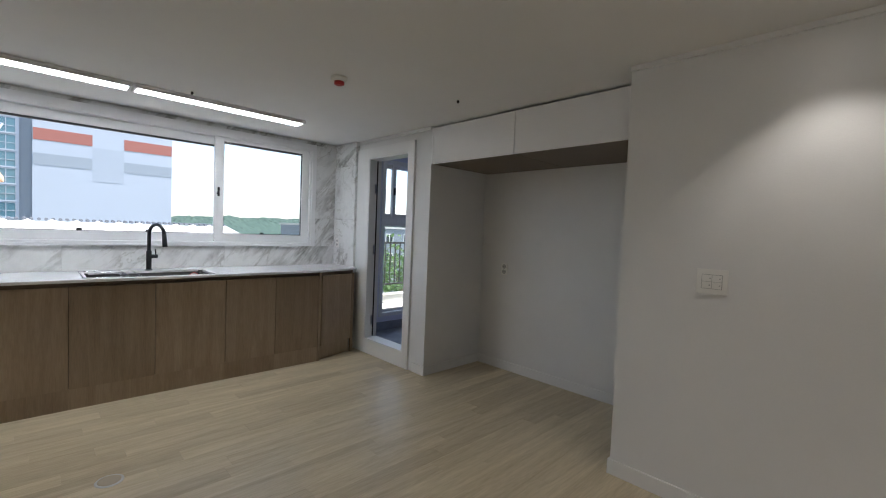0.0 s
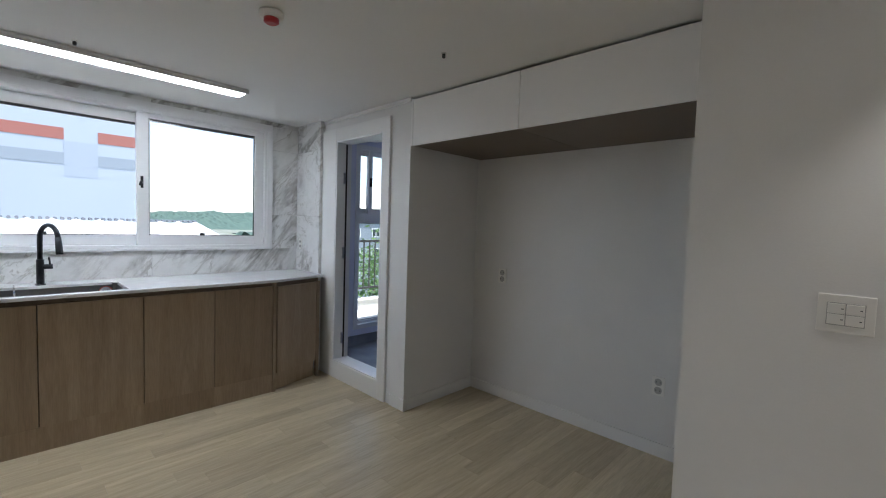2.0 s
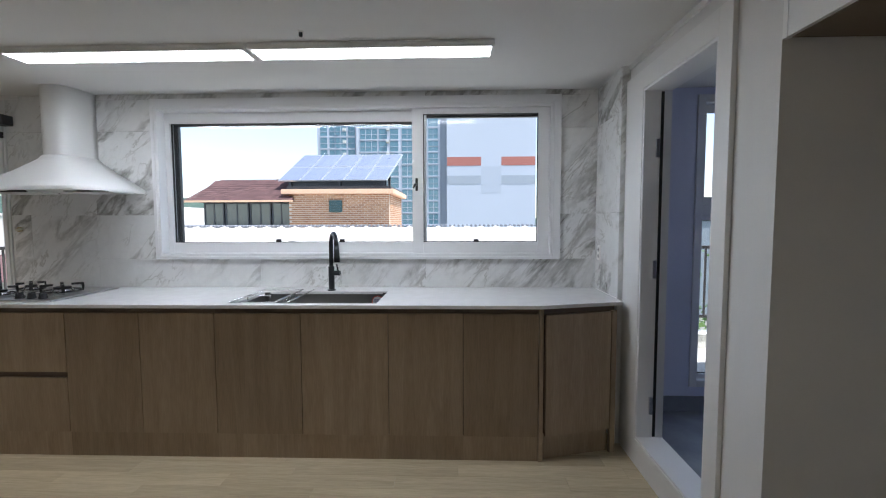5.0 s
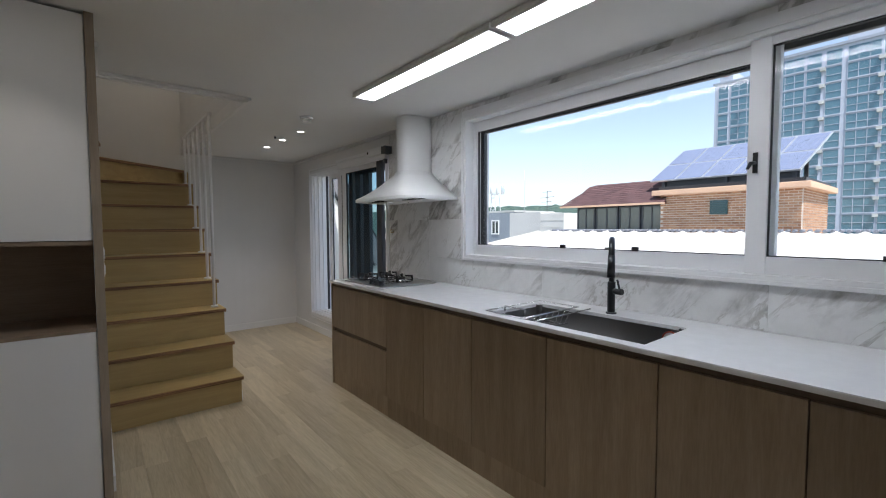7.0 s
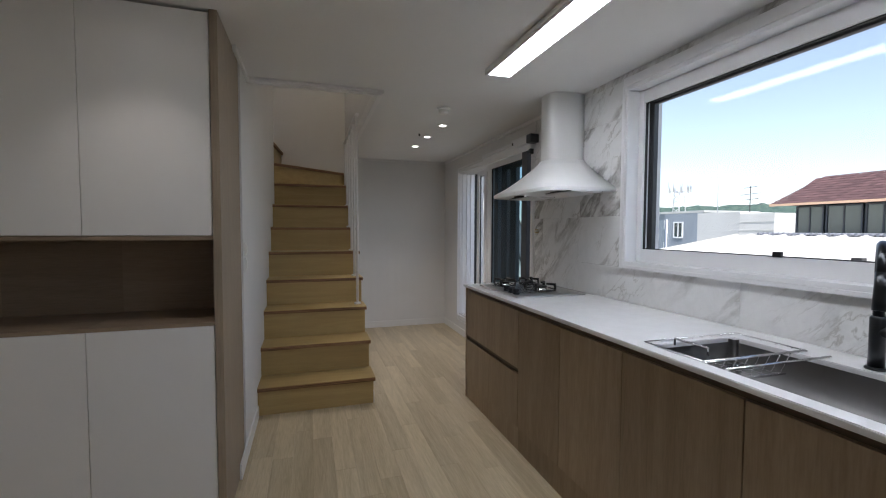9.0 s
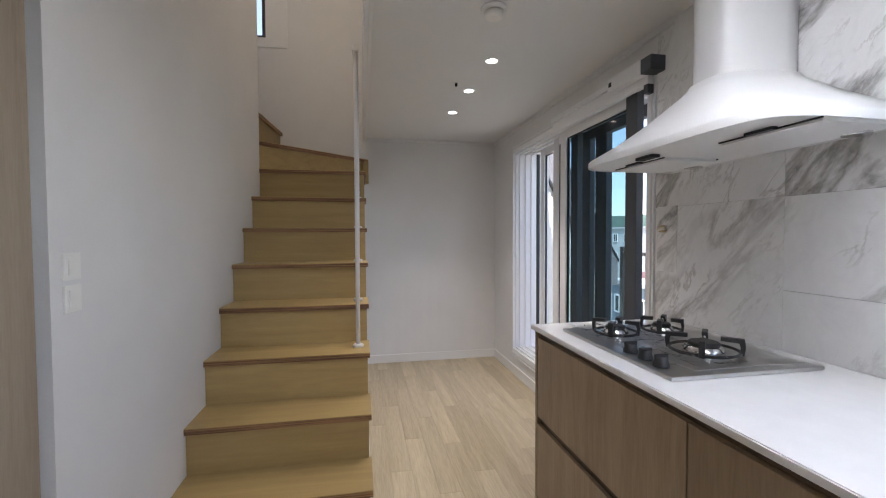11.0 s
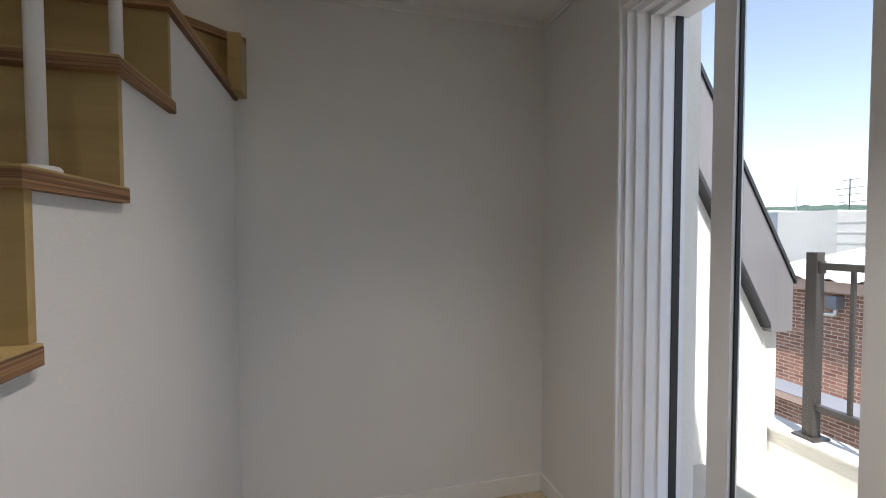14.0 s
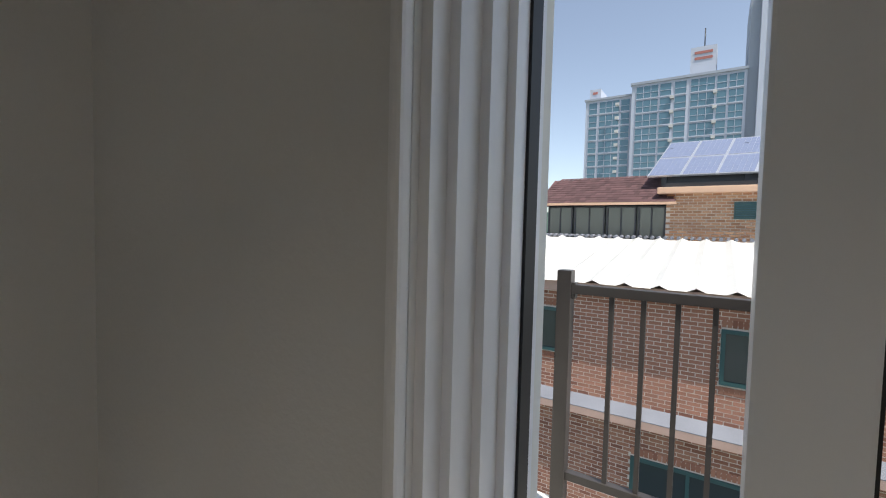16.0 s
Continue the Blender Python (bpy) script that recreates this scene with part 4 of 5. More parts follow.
# ---- sink, rack, tap ----
sk = thing("sink", "undermounted stainless steel kitchen sink", "sink", (0.97, 4.38, CT - 0.22))
bm = bmesh.new()
x0, x1, y0, y1 = SINK
zt, zb, t = CT - 0.004, CT - 0.215, 0.004
s = 0.012
ring_t = [bm.verts.new(p) for p in ((x0 - t, y0 - t, zt), (x1 + t, y0 - t, zt), (x1 + t, y1 + t, zt), (x0 - t, y1 + t, zt))]
ring_b = [bm.verts.new(p) for p in ((x0 + s, y0 + s, zb), (x1 - s, y0 + s, zb), (x1 - s, y1 - s, zb), (x0 + s, y1 - s, zb))]
for k in range(4):
    bm.faces.new((ring_t[k], ring_b[k], ring_b[(k + 1) % 4], ring_t[(k + 1) % 4]))
bm.faces.new(ring_b)
bmesh.ops.bevel(bm, geom=[e for e in bm.edges if not e.is_boundary], offset=0.03, segments=4, affect="EDGES")
for f in bm.faces:
    f.smooth = True
part("bowl", bm, dark_steel, sk)
part("drain", lathe([(0.055, zb + 0.001), (0.055, zb + 0.004), (0.045, zb + 0.005)], 0.99, 4.38, 28), chrome, sk, "round metal drain")
SX, SY, SZ = 1.325, y1 - 0.012, CT - 0.065
bm = bmesh.new()
bmesh.ops.create_circle(bm, cap_ends=True, radius=0.038, segments=28, matrix=Matrix.Translation((SX, SY, SZ)) @ Matrix.Rotation(radians(90), 4, "X"))
stk = part("sticker", bm, mat("sticker_white", (0.78, 0.78, 0.78), 0.4), sk, "round white sticker with a red rim")
bm = bmesh.new()
tube(bm, [(SX + 0.037 * math.cos(2 * math.pi * k / 28), SY - 0.002, SZ + 0.037 * math.sin(2 * math.pi * k / 28)) for k in range(29)], 0.0035, 6)
part("sticker_rim", bm, mat("sticker_red", (0.55, 0.10, 0.06), 0.4), stk)
bm = bmesh.new()
for k in range(4):
    box(bm, SX - 0.022, SX + 0.022, SY - 0.003, SY - 0.002, SZ - 0.014 + k * 0.008, SZ - 0.011 + k * 0.008)
part("sticker_print", bm, mat("sticker_blue", (0.09, 0.08, 0.22), 0.4), stk)

rk = thing("dish_rack", "chrome wire rack hung in the sink", "dish rack", (0.69, 4.38, CT - 0.09))
X0, X1, Y0, Y1 = 0.53, 0.80, 4.145, 4.615
bm = bmesh.new()
for z, i in ((CT + 0.005, 0.0), (CT - 0.085, 0.035)):
    tube(bm, [(X0 + i, Y0 + i, z), (X1 - i, Y0 + i, z), (X1 - i, Y1 - i, z), (X0 + i, Y1 - i, z), (X0 + i, Y0 + i, z)], 0.003, 8)
part("rim_wire", bm, chrome, rk)
for k in range(9):
    y = Y0 + 0.03 + (Y1 - Y0 - 0.06) * k / 8
    part("wire", tubed([(X0, y, CT + 0.005), (X0 + 0.035, y, CT - 0.085), (X1 - 0.035, y, CT - 0.085), (X1, y, CT + 0.005)], 0.0017, 6), chrome, rk)
for k in range(4):
    x = X0 + 0.05 + (X1 - X0 - 0.1) * k / 3
    part("wire", tubed([(x, Y0, CT + 0.005), (x, Y0 + 0.035, CT - 0.085), (x, Y1 - 0.035, CT - 0.085), (x, Y1, CT + 0.005)], 0.0017, 6), chrome, rk)
for x in (0.79, 0.87):
    part("support_bar", tubed([(x, Y0 - 0.002, CT + 0.004), (x, Y1 + 0.004, CT + 0.004)], 0.004, 8), chrome, rk, "chrome bar across the sink")
part("handle", tubed([(0.60, 4.22, CT + 0.005), (0.60, 4.22, CT + 0.03), (0.74, 4.22, CT + 0.03), (0.74, 4.22, CT + 0.005)], 0.004, 8), chrome, rk)

# Added glowing fill, never in view, that warms and brightens the stairwell.
lc = thing("loft_fill_light", "added unseen warm fill light above the stairs", "ceiling light", (-2.6, 2.9, 4.2))
part("base", lathe([(0.16, 4.199), (0.16, 4.18)], -2.6, 2.9), trim_white, lc)
part("shade", lathe([(0.15, 4.18), (0.15, 4.14), (0.12, 4.125)], -2.6, 2.9), lamp_mat("warm_shade", (1.0, 0.82, 0.60), 11.0), lc, "glowing warm shade")

tp = thing("kitchen_tap", "gunmetal pull-out kitchen tap with curved spout", "tap", (0.995, 4.615, CT))
TX, TY = 0.995, 4.615
part("base", lathe([(0.028, CT), (0.028, CT + 0.006), (0.024, CT + 0.009)], TX, TY, 24), gunmetal, tp)
part("body", lathe([(0.0205, CT + 0.008), (0.0205, CT + 0.165), (0.016, CT + 0.17)], TX, TY, 24), gunmetal, tp)
pts = [(TX, TY, CT + 0.165), (TX, TY, CT + 0.28)]
RR = 0.085
for k in range(1, 15):
    a = math.pi * k / 14
    pts.append((TX + 0.47 * RR * (1 - math.cos(a)), TY - 0.88 * RR * (1 - math.cos(a)), CT + 0.31 + RR * math.sin(a)))
part("spout", tubed(pts, 0.0145, 16), gunmetal, tp)
e = pts[-1]
part("spray_head", tubed([(e[0], e[1], e[2] + 0.01), (e[0] + 0.003, e[1] - 0.006, e[2] - 0.04), (e[0] + 0.006, e[1] - 0.014, e[2] - 0.10)], [0.0165, 0.018, 0.0195], 16), gunmetal, tp)
part("lever_hub", tubed([(TX, TY, CT + 0.12), (TX + 0.062, TY - 0.005, CT + 0.12)], 0.0165, 16), gunmetal, tp)
part("lever", tubed([(TX + 0.05, TY - 0.005, CT + 0.12), (TX + 0.042, TY - 0.02, CT + 0.185)], 0.0055, 10), gunmetal, tp)

# ---- small ceiling and wall fittings ----
dt = thing("fire_detector", "white ceiling detector with a red cap", "detector", (1.671, 2.69, H))
part("base", lathe([(0.05, H - 0.0005), (0.05, H - 0.02), (0.042, H - 0.028)], 1.671, 2.69), plastic_white, dt)
part("cap", lathe([(0.032, H - 0.028), (0.032, H - 0.044), (0.022, H - 0.05)], 1.671, 2.69), red_plastic, dt, "dark red cap")
dt = thing("smoke_detector", "round white smoke detector on the ceiling", "detector", (-1.364, 3.92, H))
part("base", lathe([(0.055, H - 0.0005), (0.055, H - 0.012), (0.048, H - 0.016)], -1.364, 3.92), plastic_white, dt)
part("head", lathe([(0.04, H - 0.016), (0.04, H - 0.04), (0.028, H - 0.048)], -1.364, 3.92), plastic_white, dt)
for x, y in ((2.47, 2.413), (1.111, 3.80), (-2.27, 3.955)):
    sp = thing("sprinkler", "tiny dark ceiling sprinkler", "sprinkler", (x, y, H), group="sprinklers")
    part("rose", lathe([(0.014, H - 0.0005), (0.014, H - 0.004), (0.011, H - 0.006)], x, y, 16), plastic_white, sp)
    part("nozzle", lathe([(0.009, H - 0.006), (0.009, H - 0.022), (0.006, H - 0.026)], x, y, 14), gunmetal, sp)


socket_grey = mat("socket_grey", (0.42, 0.42, 0.41), 0.5)


def outlet(axis, at, u, z, w=0.075, h=0.118, sockets=2):
    """A socket plate on a wall: axis 'x' faces -x, 'y' faces -y."""
    def q(a0, a1, b0, b1, d0, d1):
        return (at - d1, at - d0, u + a0, u + a1, z + b0, z + b1) if axis == "x" else (u + a0, u + a1, at - d1, at - d0, z + b0, z + b1)
    base = (at, u, z) if axis == "x" else (u, at, z)
    o = thing("socket_outlet", "white double socket outlet on the wall", "socket", base, group="socket outlets")
    part("plate", boxed(*q(-w / 2, w / 2, -h / 2, h / 2, 0, 0.008), 0.003), plastic_white, o)
    for k in range(sockets):
        c = (k - (sockets - 1) / 2) * h * 0.44
        r = min(w * 0.30, h * 0.19)
        ends = [(at - d, u, z + c) if axis == "x" else (u, at - d, z + c) for d in (0.0075, 0.0092)]
        part("socket", tubed(ends, r, 24), socket_grey, o, "grey round socket")
        for s in (-1, 1):
            part("pin_hole", boxed(*q(s * r * 0.5 - 0.003, s * r * 0.5 + 0.003, c - 0.003, c + 0.003, 0.0085, 0.0102)), gasket, o)


outlet("x", XN, 2.840, 1.0)
outlet("x", XN, 1.62, 0.44, 0.075, 0.118)
outlet("x", XM, 4.66, 1.17, 0.05, 0.10)
sw = thing("light_switch", "white four-gang light switch", "light switch", (XS, 0.804, 1.158))
part("plate", boxed(XS - 0.008, XS, 0.738, 0.871, 1.098, 1.218, 0.003), plastic_white, sw)
# Grey backing gives the gaps between rockers their shadow as colour.
part("bezel", boxed(XS - 0.0092, XS - 0.008, 0.760, 0.849, 1.122, 1.193), socket_grey, sw, "grey backing that colours in the shadow gaps")
for a in range(2):
    for b in range(2):
        y0, z0 = 0.7625 + a * 0.043, 1.1245 + b * 0.034
        k = part("rocker", boxed(XS - 0.0125, XS - 0.008, y0, y0 + 0.041, z0, z0 + 0.032, 0.002), plastic_white, sw)
        part("marker", boxed(XS - 0.0131, XS - 0.0125, y0 + 0.004, y0 + 0.010, z0 + 0.015, z0 + 0.018), dark_frame, k)
for z in (1.23, 1.14):
    s2 = thing("wall_switch", "small white switch on the stair wall", "light switch", (-0.93, YL, z), group="stair switches")
    part("plate", boxed(-0.965, -0.895, YL, YL + 0.008, z - 0.038, z + 0.038, 0.003), plastic_white, s2)
    part("rocker", boxed(-0.952, -0.908, YL + 0.008, YL + 0.012, z - 0.025, z + 0.025, 0.002), plastic_white, s2)
fc = thing("floor_cap", "round brass-edged floor cap set in the planks", "floor cap", (0.556, 2.926, 0))
part("rim", lathe([(0.062, 0.0005), (0.062, 0.003), (0.055, 0.004)], 0.556, 2.926, 32), steel, fc)
part("lid", lathe([(0.05, 0.004), (0.05, 0.006), (0.045, 0.0065)], 0.556, 2.926, 32), mat("lid_beige", (0.42, 0.36, 0.27), 0.4), fc)
gv = thing("gas_valve", "brass gas valve stub beside the hob", "valve", (-1.335, YW, 1.34))
part("stub", tubed([(-1.335, YW - 0.01, 1.34), (-1.335, YW - 0.032, 1.34)], 0.017, 16), mat("dull_brass", (0.42, 0.35, 0.20), 0.4, 0.7), gv)
part("collar", tubed([(-1.31, YW - 0.027, 1.344), (-1.357, YW - 0.027, 1.336)], 0.009, 12), mat("valve_plastic", (0.62, 0.60, 0.50), 0.5), gv)

# ---- utility door and room ----
ud = thing("door_1", "white door casing open to the utility balcony", "door frame", (XD, 3.8, 0), kind="structure")
bm = bmesh.new()
y0, y1, z0, z1 = UDO
box(bm, XD - 0.022, XD - 0.001, y0 - 0.085, y0 - 0.0, z0 - 0.148, z1 + 0.105, 0.003)
box(bm, XD - 0.022, XD - 0.001, y1 + 0.0, y1 + 0.222, z0 - 0.148, z1 + 0.105, 0.003)
box(bm, XD - 0.022, XD - 0.001, y0, y1, z1, z1 + 0.105, 0.003)
box(bm, XD - 0.022, XD - 0.001, y0, y1, z0 - 0.148, z0, 0.003)
part("casing", bm, trim_white, ud)
bm = bmesh.new()
box(bm, XD - 0.018, XD + 0.128, y0 + 0.001, y0 + 0.014, z0, z1)
box(bm, XD - 0.018, XD + 0.128, y1 - 0.014, y1 - 0.001, z0, z1)
box(bm, XD - 0.018, XD + 0.128, y0 + 0.014, y1 - 0.014, z1 - 0.014, z1 - 0.001)
box(bm, XD - 0.018, XD + 0.128, y0 + 0.014, y1 - 0.014, z0 + 0.001, z0 + 0.014)
part("lining", bm, pvc, ud)
part("stop_bead", boxed(XD + 0.07, XD + 0.085, y1 - 0.018, y1 - 0.014, z0 + 0.02, z1 - 0.02), gasket, ud, "dark seal line")
for z in (0.35, 1.12, 1.78):
    part("hinge", boxed(XD + 0.045, XD + 0.066, y1 - 0.024, y1 - 0.014, z - 0.05, z + 0.05, 0.003), chrome, ud, "metal hinge")
bm = bmesh.new()
box(bm, XD + 0.12, 6.4, 3.20, 3.26, -0.2, 2.5)
box(bm, 5.2, 5.3, 3.26, YW, -0.2, 2.5)
box(bm, XD + 0.12, 5.2, 3.26, YW, 2.36, 2.46)
structure("wall_utility", bm, lavender, "pale lavender painted utility room walls")
bm = bmesh.new()
box(bm, XD + 0.121, UWN[0], YW - 0.006, YW - 0.001, 0, 2.36)
box(bm, UWN[0], UWN[1], YW - 0.006, YW - 0.001, 0, UWN[2])
box(bm, UWN[0], UWN[1], YW - 0.006, YW - 0.001, UWN[3], 2.36)
box(bm, UWN[1], 5.2, YW - 0.006, YW - 0.001, 0, 2.36)
box(bm, XD + 0.121, XD + 0.125, UDO[1] + 0.013, YW, 0, 2.36)
structure("trim_utility_paint", bm, lavender, "pale lavender painted wall face")
structure("floor_utility", boxed(XD + 0.12, 5.2, 3.26, YW, -0.06, 0.02), grey_tile, "dark grey tiled utility floor")
structure("baseboard_utility", boxed(XD + 0.13, 5.2, YW - 0.014, YW - 0.006, 0.02, 0.13), grey_tile, "dark grey tile skirting")
uw = thing("window_3", "white utility window, sliding above and fixed below", "window", (4.07, YW, UWN[2]), kind="structure")
frame_ring(uw, "window_frame", UWN[0], UWN[1], UWN[2], UWN[3], YW - 0.02, YW + 0.14, 0.05, pvc)
part("transom", boxed(UWN[0] + 0.05, UWN[1] - 0.05, YW - 0.01, YW + 0.12, 1.42, 1.50, 0.004), pvc, uw)
sash(uw, "sash", UWN[0] + 0.05, 3.78, 1.50, UWN[3] - 0.05, YW + 0.075, 0.05, 0.04, pvc, clear_glass)
sash(uw, "sash", 3.70, UWN[1] - 0.05, 1.50, UWN[3] - 0.05, YW + 0.025, 0.05, 0.04, pvc, clear_glass)
sash(uw, "lower_light", UWN[0] + 0.05, UWN[1] - 0.05, UWN[2] + 0.05, 1.42, YW + 0.05, 0.03, 0.04, pvc, clear_glass)
part("latch", boxed(3.712, 3.737, YW - 0.012, YW + 0.004, 1.80, 1.90, 0.004), gunmetal, uw, "dark latch")
jug = thing("detergent_bottle", "white plastic bottle with blue cap on the utility floor", "bottle", (3.12, 4.55, 0.02))
part("body", boxed(3.07, 3.17, 4.50, 4.60, 0.02, 0.26, 0.02), plastic_white, jug)
part("cap", lathe([(0.02, 0.26), (0.02, 0.30), (0.016, 0.305)], 3.12, 4.55, 16), mat("blue_cap", (0.03, 0.05, 0.4), 0.4), jug)

# ---- balcony ----
structure("ground", boxed(-2500, 2500, -2500, 2500, -9.2, -9.0), ground_mat, "patchy town ground of earth and grass")
structure("floor_balcony", boxed(-3.9, 7.0, YOUT, 6.02, -0.2, 0.10), concrete, "grey concrete balcony floor")
bm = bmesh.new()
box(bm, -3.9, 7.0, 6.02, 6.17, -0.6, 0.235)
box(bm, -3.9, 7.0, 6.005, 6.185, 0.235, 0.25, 0.004)
structure("parapet", bm, ext_paint, "low pale painted balcony parapet")
bm = bmesh.new()
box(bm, XE - 0.2, -3.39, YOUT, 5.115, -0.2, 3.3)
structure("wall_exterior_pier", bm, ext_paint, "cream plastered pier beside the balcony door")
bm = bmesh.new()
prism(bm, [(5.118, 0.1), (6.0, 0.1), (6.0, 0.255), (6.05, 0.255), (6.05, 0.80), (5.118, 2.23)], "x", -3.93, -3.80)
structure("wall_balcony_side", bm, ext_paint, "cream plastered side wall of the balcony")
bm = bmesh.new()
prism(bm, [(5.118, 2.20), (5.945, 0.82), (5.955, 0.77), (6.09, 0.77), (6.09, 1.034), (5.118, 2.648)], "x", -3.97, -3.75)
vr = whole("verge_cladding", bm, speckled("verge_sheet", (0.22, 0.21, 0.215), 0.4, 0.08, 2, 100, 0.03), "grey metal-clad sloping roof verge on the side wall", "roof edge")
bm = bmesh.new()
prism(bm, [(5.118, 2.648), (6.1, 1.02), (6.1, 1.05), (5.118, 2.683)], "x", -3.98, -3.74)
whole("verge_flashing", bm, dark_metal, "dark flashing along the sloping verge", "flashing")
bm = bmesh.new()
prism(bm, [(5.118, 2.16), (5.94, 0.79), (5.94, 0.82), (5.118, 2.20)], "x", -3.98, -3.745)
whole("verge_lower_flashing", bm, dark_metal, "dark drip edge below the sloping verge", "flashing")
bm = bmesh.new()
prism(bm, [(YOUT - 0.3, 2.75), (YOUT + 0.01, 2.75), (YOUT + 0.01, 2.8), (2.4, 4.9), (2.4, 4.7)], "x", XE - 0.4, 7.0)
structure("roof_eave", bm, dark_metal, "dark sheet metal roof slope above the balcony")

rl = thing("balcony_railing", "dark bronze metal balcony railing with upright bars", "railing", (0, 6.09, 0.25))
part("top_rail", boxed(-3.621, 6.9, 6.07, 6.11, 1.104, 1.138, 0.003), rail_metal, rl)
part("bottom_rail", boxed(-3.621, 6.9, 6.074, 6.106, 0.40, 0.43, 0.003), rail_metal, rl)
for x in (-3.647, -1.75, 0.15, 2.05, 3.95, 5.85):
    p = part("post", boxed(x - 0.026, x + 0.026, 6.064, 6.116, 0.262, 1.189, 0.003), rail_metal, rl)
    part("foot_plate", boxed(x - 0.055, x + 0.055, 6.035, 6.145, 0.25, 0.262, 0.003), rail_metal, p)
    part("clip", boxed(x + 0.026, x + 0.04, 6.072, 6.108, 1.085, 1.145, 0.003), rail_metal, p)
me_bar = finish("bar", boxed(-0.008, 0.008, 6.082 - 6.09, 6.098 - 6.09, 0.18, 0.855), rail_metal)
x = -3.482
while x < 6.85:
    b = new("bar", me_bar)
    b.parent = rl
    b.location = (x, 0, 0)
    x += 0.1035

# ---- brick building opposite ----
YB2 = 12.3
bb = thing("brick_building", "red brick house with white sheet roof and pink ledge", "house", (-3, 14, -9))
bm = bmesh.new()
box(bm, -8.75, 5.1, YB2 + 0.004, 21.5, -9.0, 0.26)
box(bm, -8.0, 5.1, 17.0, 21.5, 0.26, 0.6)
bwall = part("wall", bm, mortar, bb)
WINS = ((-7.05, -5.58, -0.90, -0.08), (-3.06, -1.75, -0.96, -0.10), (-4.26, -2.55, -3.5, -2.47), (-7.6, -6.2, -3.6, -2.5))
LEDGE = (-1.90, -1.60)
verts, faces = [], []
L, HB, J = 0.19, 0.055, 0.013
near = []
row = 0
z = -5.2
while z < 0.2:
    off = (L + J) / 2 if row % 2 else 0
    x = -8.75 + off - (L + J)
    while x < -0.9:
        a, b = max(x, -8.75), x + L
        x += L + J
        for w in WINS:
            if z + HB > w[2] - 0.02 and z < w[3] + 0.02 and b > w[0] and a < w[1]:
                if a < w[0] - 0.03:
                    b = w[0] - 0.004
                elif b > w[1] + 0.03:
                    a = w[1] + 0.004
                else:
                    b = a
        if b - a < 0.03 or (z + HB > LEDGE[0] and z < LEDGE[1]):
            continue
        if -5.3 < a < -2.85 and -1.55 < z < 0.2 and b - a > 0.18 and len(near) < 300:
            near.append((a, z))
            continue
        n = len(verts)
        verts += [(a, YB2, z), (b, YB2, z), (b, YB2, z + HB), (a, YB2, z + HB), (a, YB2 + 0.02, z), (b, YB2 + 0.02, z), (b, YB2 + 0.02, z + HB), (a, YB2 + 0.02, z + HB)]
        faces += [(n, n + 1, n + 2, n + 3), (n, n + 4, n + 5, n + 1), (n + 1, n + 5, n + 6, n + 2), (n + 2, n + 6, n + 7, n + 3), (n + 3, n + 7, n + 4, n)]
    z += HB + J
    row += 1
base = ORIGIN[bb]
me = bpy.data.meshes.new("brickwork")
me.from_pydata([tuple(Vector(w) - base) for w in verts], [], faces)
me.materials.append(brick_mat)
bw = new("brickwork", me)
bw.parent = bb
tagged(bw, "joined red brick courses", kind="stuff")
me1 = bpy.data.meshes.new("brick")
me1.from_pydata([(0, 0, 0), (L, 0, 0), (L, 0, HB), (0, 0, HB), (0, 0.02, 0), (L, 0.02, 0), (L, 0.02, HB), (0, 0.02, HB)], [], [(0, 1, 2, 3), (0, 4, 5, 1), (1, 5, 6, 2), (2, 6, 7, 3), (3, 7, 4, 0)])
me1.materials.append(brick_mat)
NEAR_BRICKS = near
part("fascia", boxed(-8.95, 5.25, YB2 - 0.22, YB2 + 0.05, 0.27, 0.46, 0.01), fascia_pink, bb, "faded pink eaves fascia")
bm = bmesh.new()
prism(bm, [(YB2 - 0.26, LEDGE[0] + 0.03), (YB2 + 0.01, LEDGE[0] - 0.05), (YB2 + 0.01, LEDGE[1]), (YB2 - 0.26, LEDGE[0] + 0.16)], "x", -8.9, 5.2)
part("ledge", bm, fascia_pink, bb, "pink plastered ledge")
bm = bmesh.new()
prism(bm, [(YB2 - 0.262, LEDGE[0] + 0.162), (YB2 + 0.01, LEDGE[1] + 0.002), (YB2 + 0.01, LEDGE[1] + 0.012), (YB2 - 0.262, LEDGE[0] + 0.172)], "x", -8.9, 5.2)
part("ledge_top", bm, slate_top, bb, "grey weathered ledge top")


def far_window(parent, x0, x1, z0, z1, y, frame_m, glass_m, mull=1, w=0.045, name="window"):
    f = bmesh.new()
    box(f, x0, x0 + w, y - 0.03, y + 0.03, z0, z1)
    box(f, x1 - w, x1, y - 0.03, y + 0.03, z0, z1)
    box(f, x0 + w, x1 - w, y - 0.03, y + 0.03, z0, z0 + w)
    box(f, x0 + w, x1 - w, y - 0.03, y + 0.03, z1 - w, z1)
    for k in range(mull):
        c = x0 + (x1 - x0) * (k + 1) / (mull + 1)
        box(f, c - w * 0.45, c + w * 0.45, y - 0.02, y + 0.03, z0 + w, z1 - w)
    o = part(name, f, frame_m, parent)
    part("pane", boxed(x0 + w, x1 - w, y + 0.0, y + 0.012, z0 + w, z1 - w), glass_m, o)
    return o


for x0, x1, z0, z1 in WINS:
    far_window(bb, x0, x1, z0, z1, YB2 - 0.005, teal_frame, far_glass2, 1, 0.06)
    nb = int((x1 - x0) / 0.068)
    bm = bmesh.new()
    for k in range(nb):
        a = x0 + (x1 - x0) * k / nb
        box(bm, a + 0.005, a + 0.062, YB2 - 0.012, YB2 + 0.01, z0 - 0.14, z0 - 0.035)
